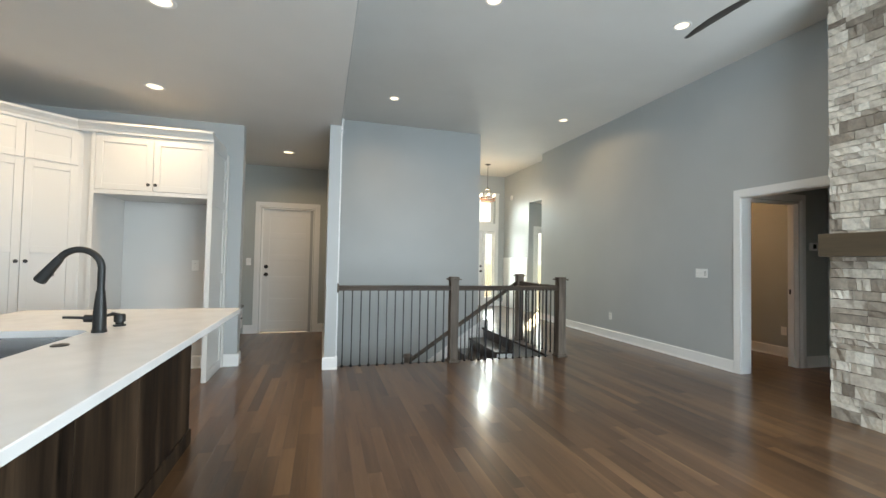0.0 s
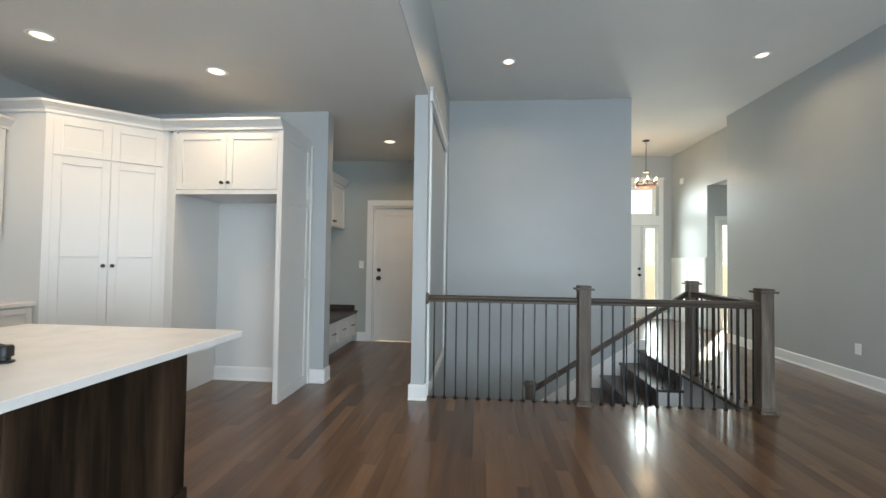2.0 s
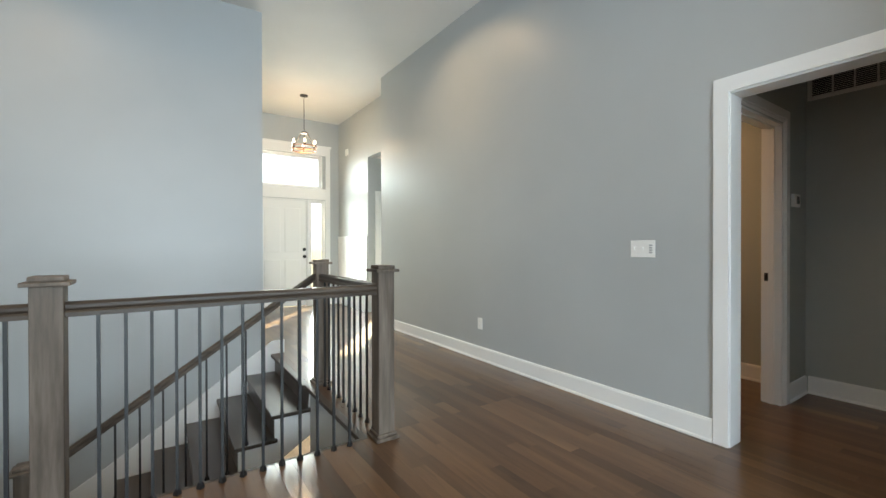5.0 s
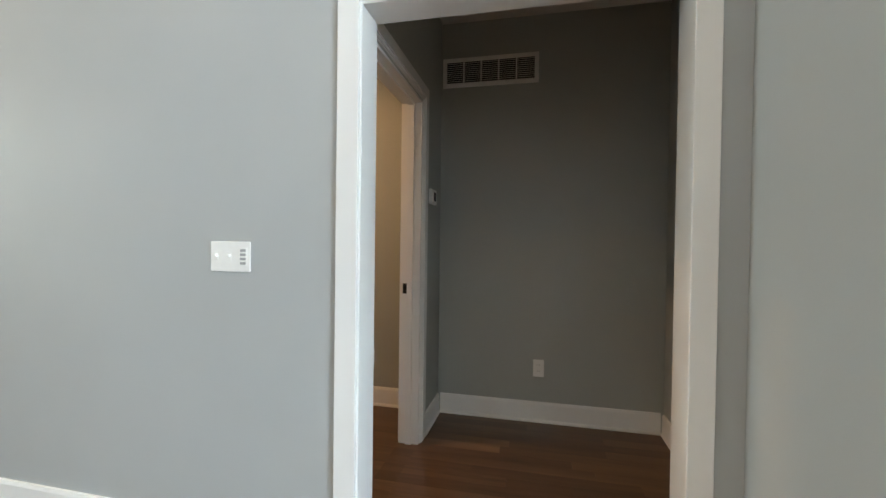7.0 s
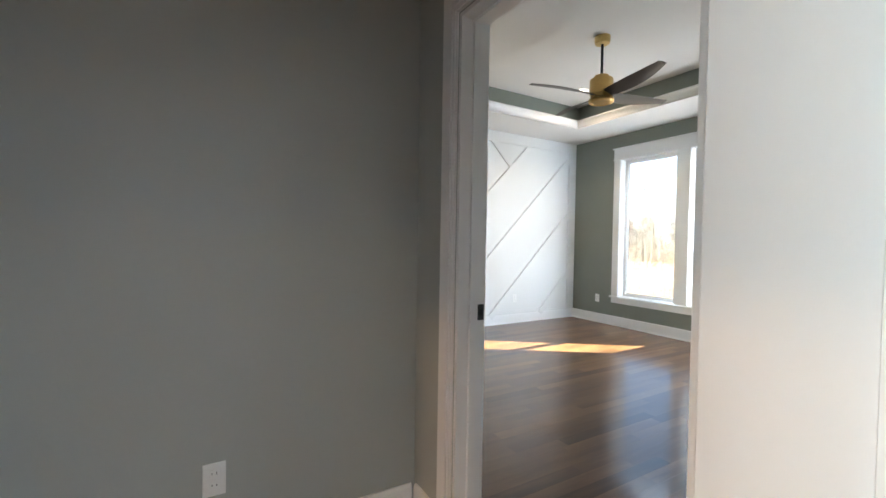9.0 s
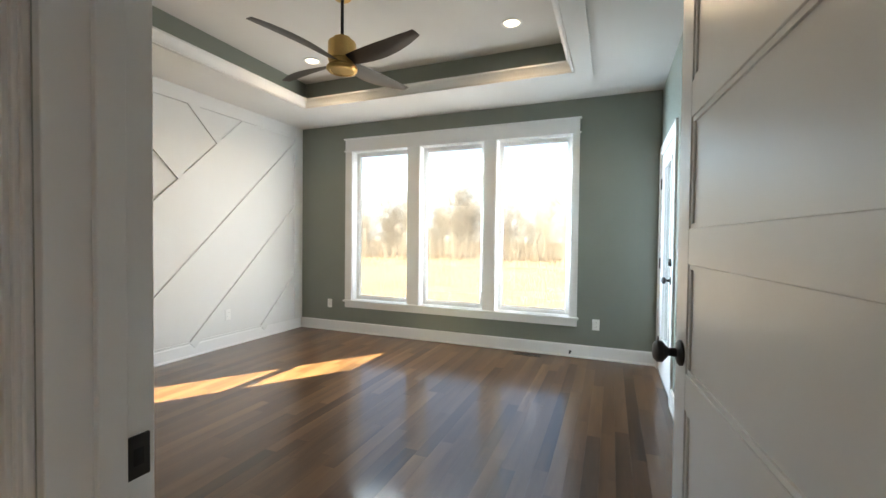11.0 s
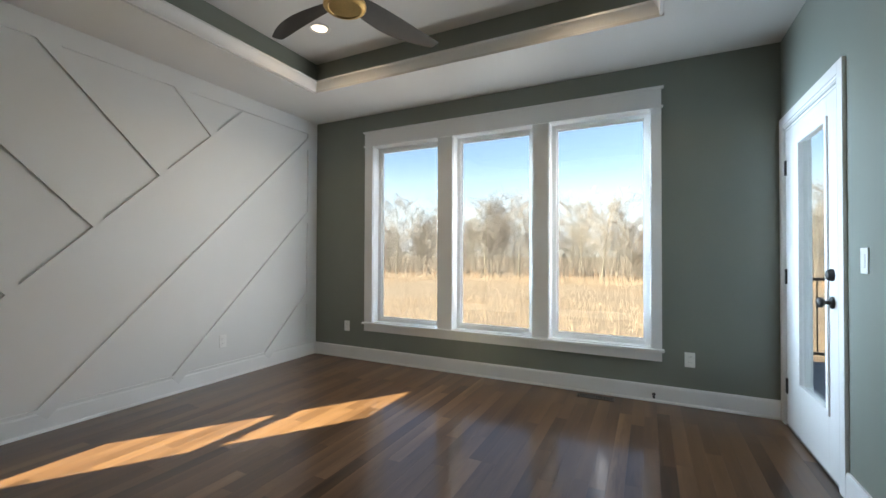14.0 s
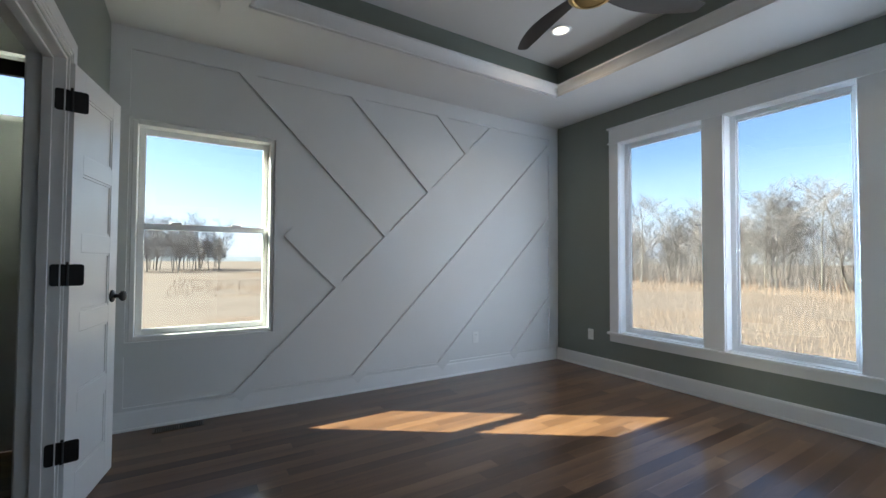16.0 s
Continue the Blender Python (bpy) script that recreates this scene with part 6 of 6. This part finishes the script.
thicket("brush", 3, 9000, lambda r: (-35 + 110 * r.random(), -40 - 20 * r.random()), "bare brush and saplings under the trees", M_TWIG, 1.5, 8.5, 0.011, 18)
thicket("rust_brush", 4, 1400, lambda r: (-35 + 110 * r.random(), -37.5 - 3.5 * r.random()), "rust-coloured brush at the wood's edge", M_RUST, 0.4, 1.5, 0.014, 8)
thicket("tall_grass", 6, 30000, lambda r: (-16 + 52 * r.random(), -6.5 - 31 * r.random() ** 0.8), "tall dry winter grass", M_GRASS, 0.08, 0.34, 0.007, 2)
thicket("edge_grass", 8, 6000, lambda r: (-30 + 90 * r.random(), -32.5 - 5 * r.random()), "tall golden grass before the trees", M_STRAW, 0.2, 0.75, 0.010, 3)
thicket("grass_tufts", 9, 5000, lambda r: (2 + 14 * r.random(), -7 - 11 * r.random() ** 1.4), "golden grass tufts near the house", M_STRAW, 0.10, 0.50, 0.0045, 5)
thicket("field_brush", 7, 1800, lambda r: (34 + 26 * r.random(), -13 + 16 * r.random()), "rust-coloured brush in the field", M_RUST, 0.15, 0.55, 0.006, 8)
bm = bmesh.new()
ridge = []
for k in range(121):
    a = radians(-150 + 300 * k / 120)
    r_ = 520 + 60 * noise.noise(Vector((k * 0.13, 3.0, 0)))
    x_, y_ = 20 + r_ * math.cos(a), r_ * math.sin(a)
    top_ = 3.5 + 5 * abs(noise.noise(Vector((k * 0.21, 0.5, 0)))) + 1.2 * noise.noise(Vector((k * 1.7, 0.5, 0)))
    ridge.append([bm.verts.new((x_ + o * math.cos(a), y_ + o * math.sin(a), z_)) for o, z_ in ((-25, -6), (0, top_), (60, -6))])
for a, b in zip(ridge, ridge[1:]):
    for k in range(2):
        bm.faces.new((a[k], b[k], b[k + 1], a[k + 1]))
# the distance haze is mixed into the ridge's blue-grey colour
structure("backdrop", bm, plain("far_ridge_hazed", (0.10, 0.11, 0.14), 0.95, 0, 0.05, 0.2, 0.0), "low wooded ridge far off, haze put in its colour", "backdrop", True)

# deck beyond the patio door
deck = thing("deck", (3.6, -2.6, -0.75), "wooden deck with its shade tinted blue-grey, black railing", "deck")
# grey boards with the blue light of the shade put into their tones
M_DECK = wood("deck_wood_shade_tint", [(0.12, 0.125, 0.135), (0.17, 0.175, 0.185), (0.22, 0.225, 0.235)], "x", 0.7, "object", 0.3)
for k in range(24):
    y_ = REAR - 0.16 - 0.145 * (k + 1)
    wpart("deck_board", boxes([(1.2, 4.855, y_, y_ + 0.139, -0.075, -0.045)], 0.003), M_DECK, deck)
wpart("deck_beam", boxes([(1.2, 4.855, -4.40, -4.33, -0.75, -0.076), (1.2, 1.27, -4.33, REAR - 0.16, -0.75, -0.076)]), M_DECK, deck)
for x_, y_ in ((1.24, -4.37), (3.0, -4.37), (4.80, -4.37), (1.24, -2.6)):
    wpart("railing_post", boxes([(x_ - 0.025, x_ + 0.025, y_ - 0.025, y_ + 0.025, -0.045, 0.93)]), M_BLACK, deck)
wpart("top_rail", boxes([(1.215, 4.825, -4.395, -4.345, 0.90, 0.935)]), M_BLACK, deck)
wpart("top_rail", boxes([(1.215, 1.265, -4.345, -1.0, 0.90, 0.935)]), M_BLACK, deck)
wpart("bottom_rail", boxes([(1.215, 4.825, -4.390, -4.350, 0.05, 0.08)]), M_BLACK, deck)
wpart("bottom_rail", boxes([(1.220, 1.260, -4.345, -1.0, 0.05, 0.08)]), M_BLACK, deck)
for k in range(30):
    x_ = 1.30 + 0.118 * k
    wpart("picket", boxes([(x_ - 0.006, x_ + 0.006, -4.376, -4.364, 0.08, 0.90)]), M_BLACK, deck)
for k in range(28):
    y_ = -1.05 - 0.118 * k
    wpart("picket", boxes([(1.234, 1.246, y_ - 0.006, y_ + 0.006, 0.08, 0.90)]), M_BLACK, deck)
# unseen flat slab added over the house to keep out sun and sky
structure("roof", boxes([(KW - 0.3, BX + 0.2, BS - 0.2, 11.25, HIGH + 0.12, HIGH + 0.3)]), plain("roof_slab", (0.08, 0.08, 0.085), 0.9), "unseen flat slab added over the rooms to block the sun", "roof")

# ---------------- floor boards ----------------
BOARD = 0.083
board_rng = random.Random(5)


def board_mesh(w, length):
    """One board about its middle, top at z = 0, with a fine chamfer on the long edges."""
    bm = bmesh.new()
    c, hw, hl, t = 0.0003, w / 2 - 0.0001, length / 2 - 0.0001, 0.012
    ends = []
    for y in (-hl, hl):
        ends.append([bm.verts.new(p) for p in ((-hw, y, -t), (-hw, y, -c), (-hw + c, y, 0), (hw - c, y, 0), (hw, y, -c), (hw, y, -t))])
    a, b = ends
    for k in range(5):
        bm.faces.new((a[k], a[k + 1], b[k + 1], b[k]))
    bm.faces.new(a[::-1])
    bm.faces.new(b)
    return bm


def lay_boards(base, name, rects, near):
    """Boards run along y. Those whose middle lies in near are parts of the floor, the others one joined part."""
    rest = bmesh.new()
    shared = {}
    count = 0
    for x0, x1, y0, y1 in rects:
        k0, k1 = math.floor(x0 / BOARD + 1e-6), math.ceil(x1 / BOARD - 1e-6)
        for k in range(k0, k1):
            u0, u1 = max(x0, k * BOARD), min(x1, (k + 1) * BOARD)
            if u1 - u0 < 0.006:
                continue
            y = y0
            while y < y1 - 1e-4:
                length = board_rng.choice((0.55, 0.7, 0.85, 1.0, 1.25, 1.5))
                if y == y0:
                    length *= board_rng.choice((0.4, 0.7, 1.0))
                    length = round(length, 2)
                if y1 - (y + length) < 0.3:
                    length = y1 - y
                cx, cy, w = (u0 + u1) / 2, y + length / 2, u1 - u0
                if near[0] < cx < near[1] and near[2] < cy < near[3] and count < 300:
                    key = (round(w, 4), round(length, 4))
                    if key not in shared:
                        shared[key] = finish(board_mesh(w, length), "board", M_PLANK)
                    ob = new("board", shared[key])
                    ob.location = (cx, cy, 0)
                    ob.parent = base
                    count += 1
                else:
                    t = board_mesh(w, length)
                    bmesh.ops.translate(t, verts=t.verts, vec=(cx, cy, 0))
                    tmp = bpy.data.meshes.new("tmp")
                    t.to_mesh(tmp)
                    t.free()
                    rest.from_mesh(tmp)
                    bpy.data.meshes.remove(tmp)
                y += length
    if rest.verts:
        ob = new("boards", finish(rest, "boards", M_PLANKS))
        ob.parent = base
        tagged(ob, "", "", "", "stuff")


floor_living = structure("floor_living", boxes([(1.0, 1.2, 3.0, 3.2, -0.02, -0.015)]), M_SUBFLOOR, "brown hardwood board floor, satin finish", "floor")
lay_boards(floor_living, "floor_living", [(KW, PX, REAR, 5.35), (PX, WX, REAR, STY0), (-1.5, PX, 5.5, 7.5), (-0.69, PX, 5.35, 5.5), (STX1, WX, STY0, 8.374), (PX, STX0, STY0 - 0.11, STY0),
                                          (3.056, 5.17, 8.374, 11.03), (3.056, STX1, 7.52, 8.374), (5.17, 6.8, 8.374, 9.564), (WX, WX2, CASED[0], CASED[1]), (WX2, HE, HS, HN), (5.08, 5.9, HN, HN + 0.12), (WX2, HE, HN + 0.12, 6.2)],
           (0.45, 4.5, 2.2, 5.1))
floor_bedroom = structure("floor_bedroom", boxes([(7.0, 7.2, 0.0, 0.2, -0.02, -0.015)]), M_SUBFLOOR, "brown hardwood board floor, satin finish", "floor")
lay_boards(floor_bedroom, "floor_bedroom", [(WX2, BX, BS, BN), (5.14, 6.065, BN, HS), (BATHD[0], BATHD[1], BN, HS), (HE + 0.12, BX, HS, 5.2)], (5.0, 9.47, -2.0, 2.27))
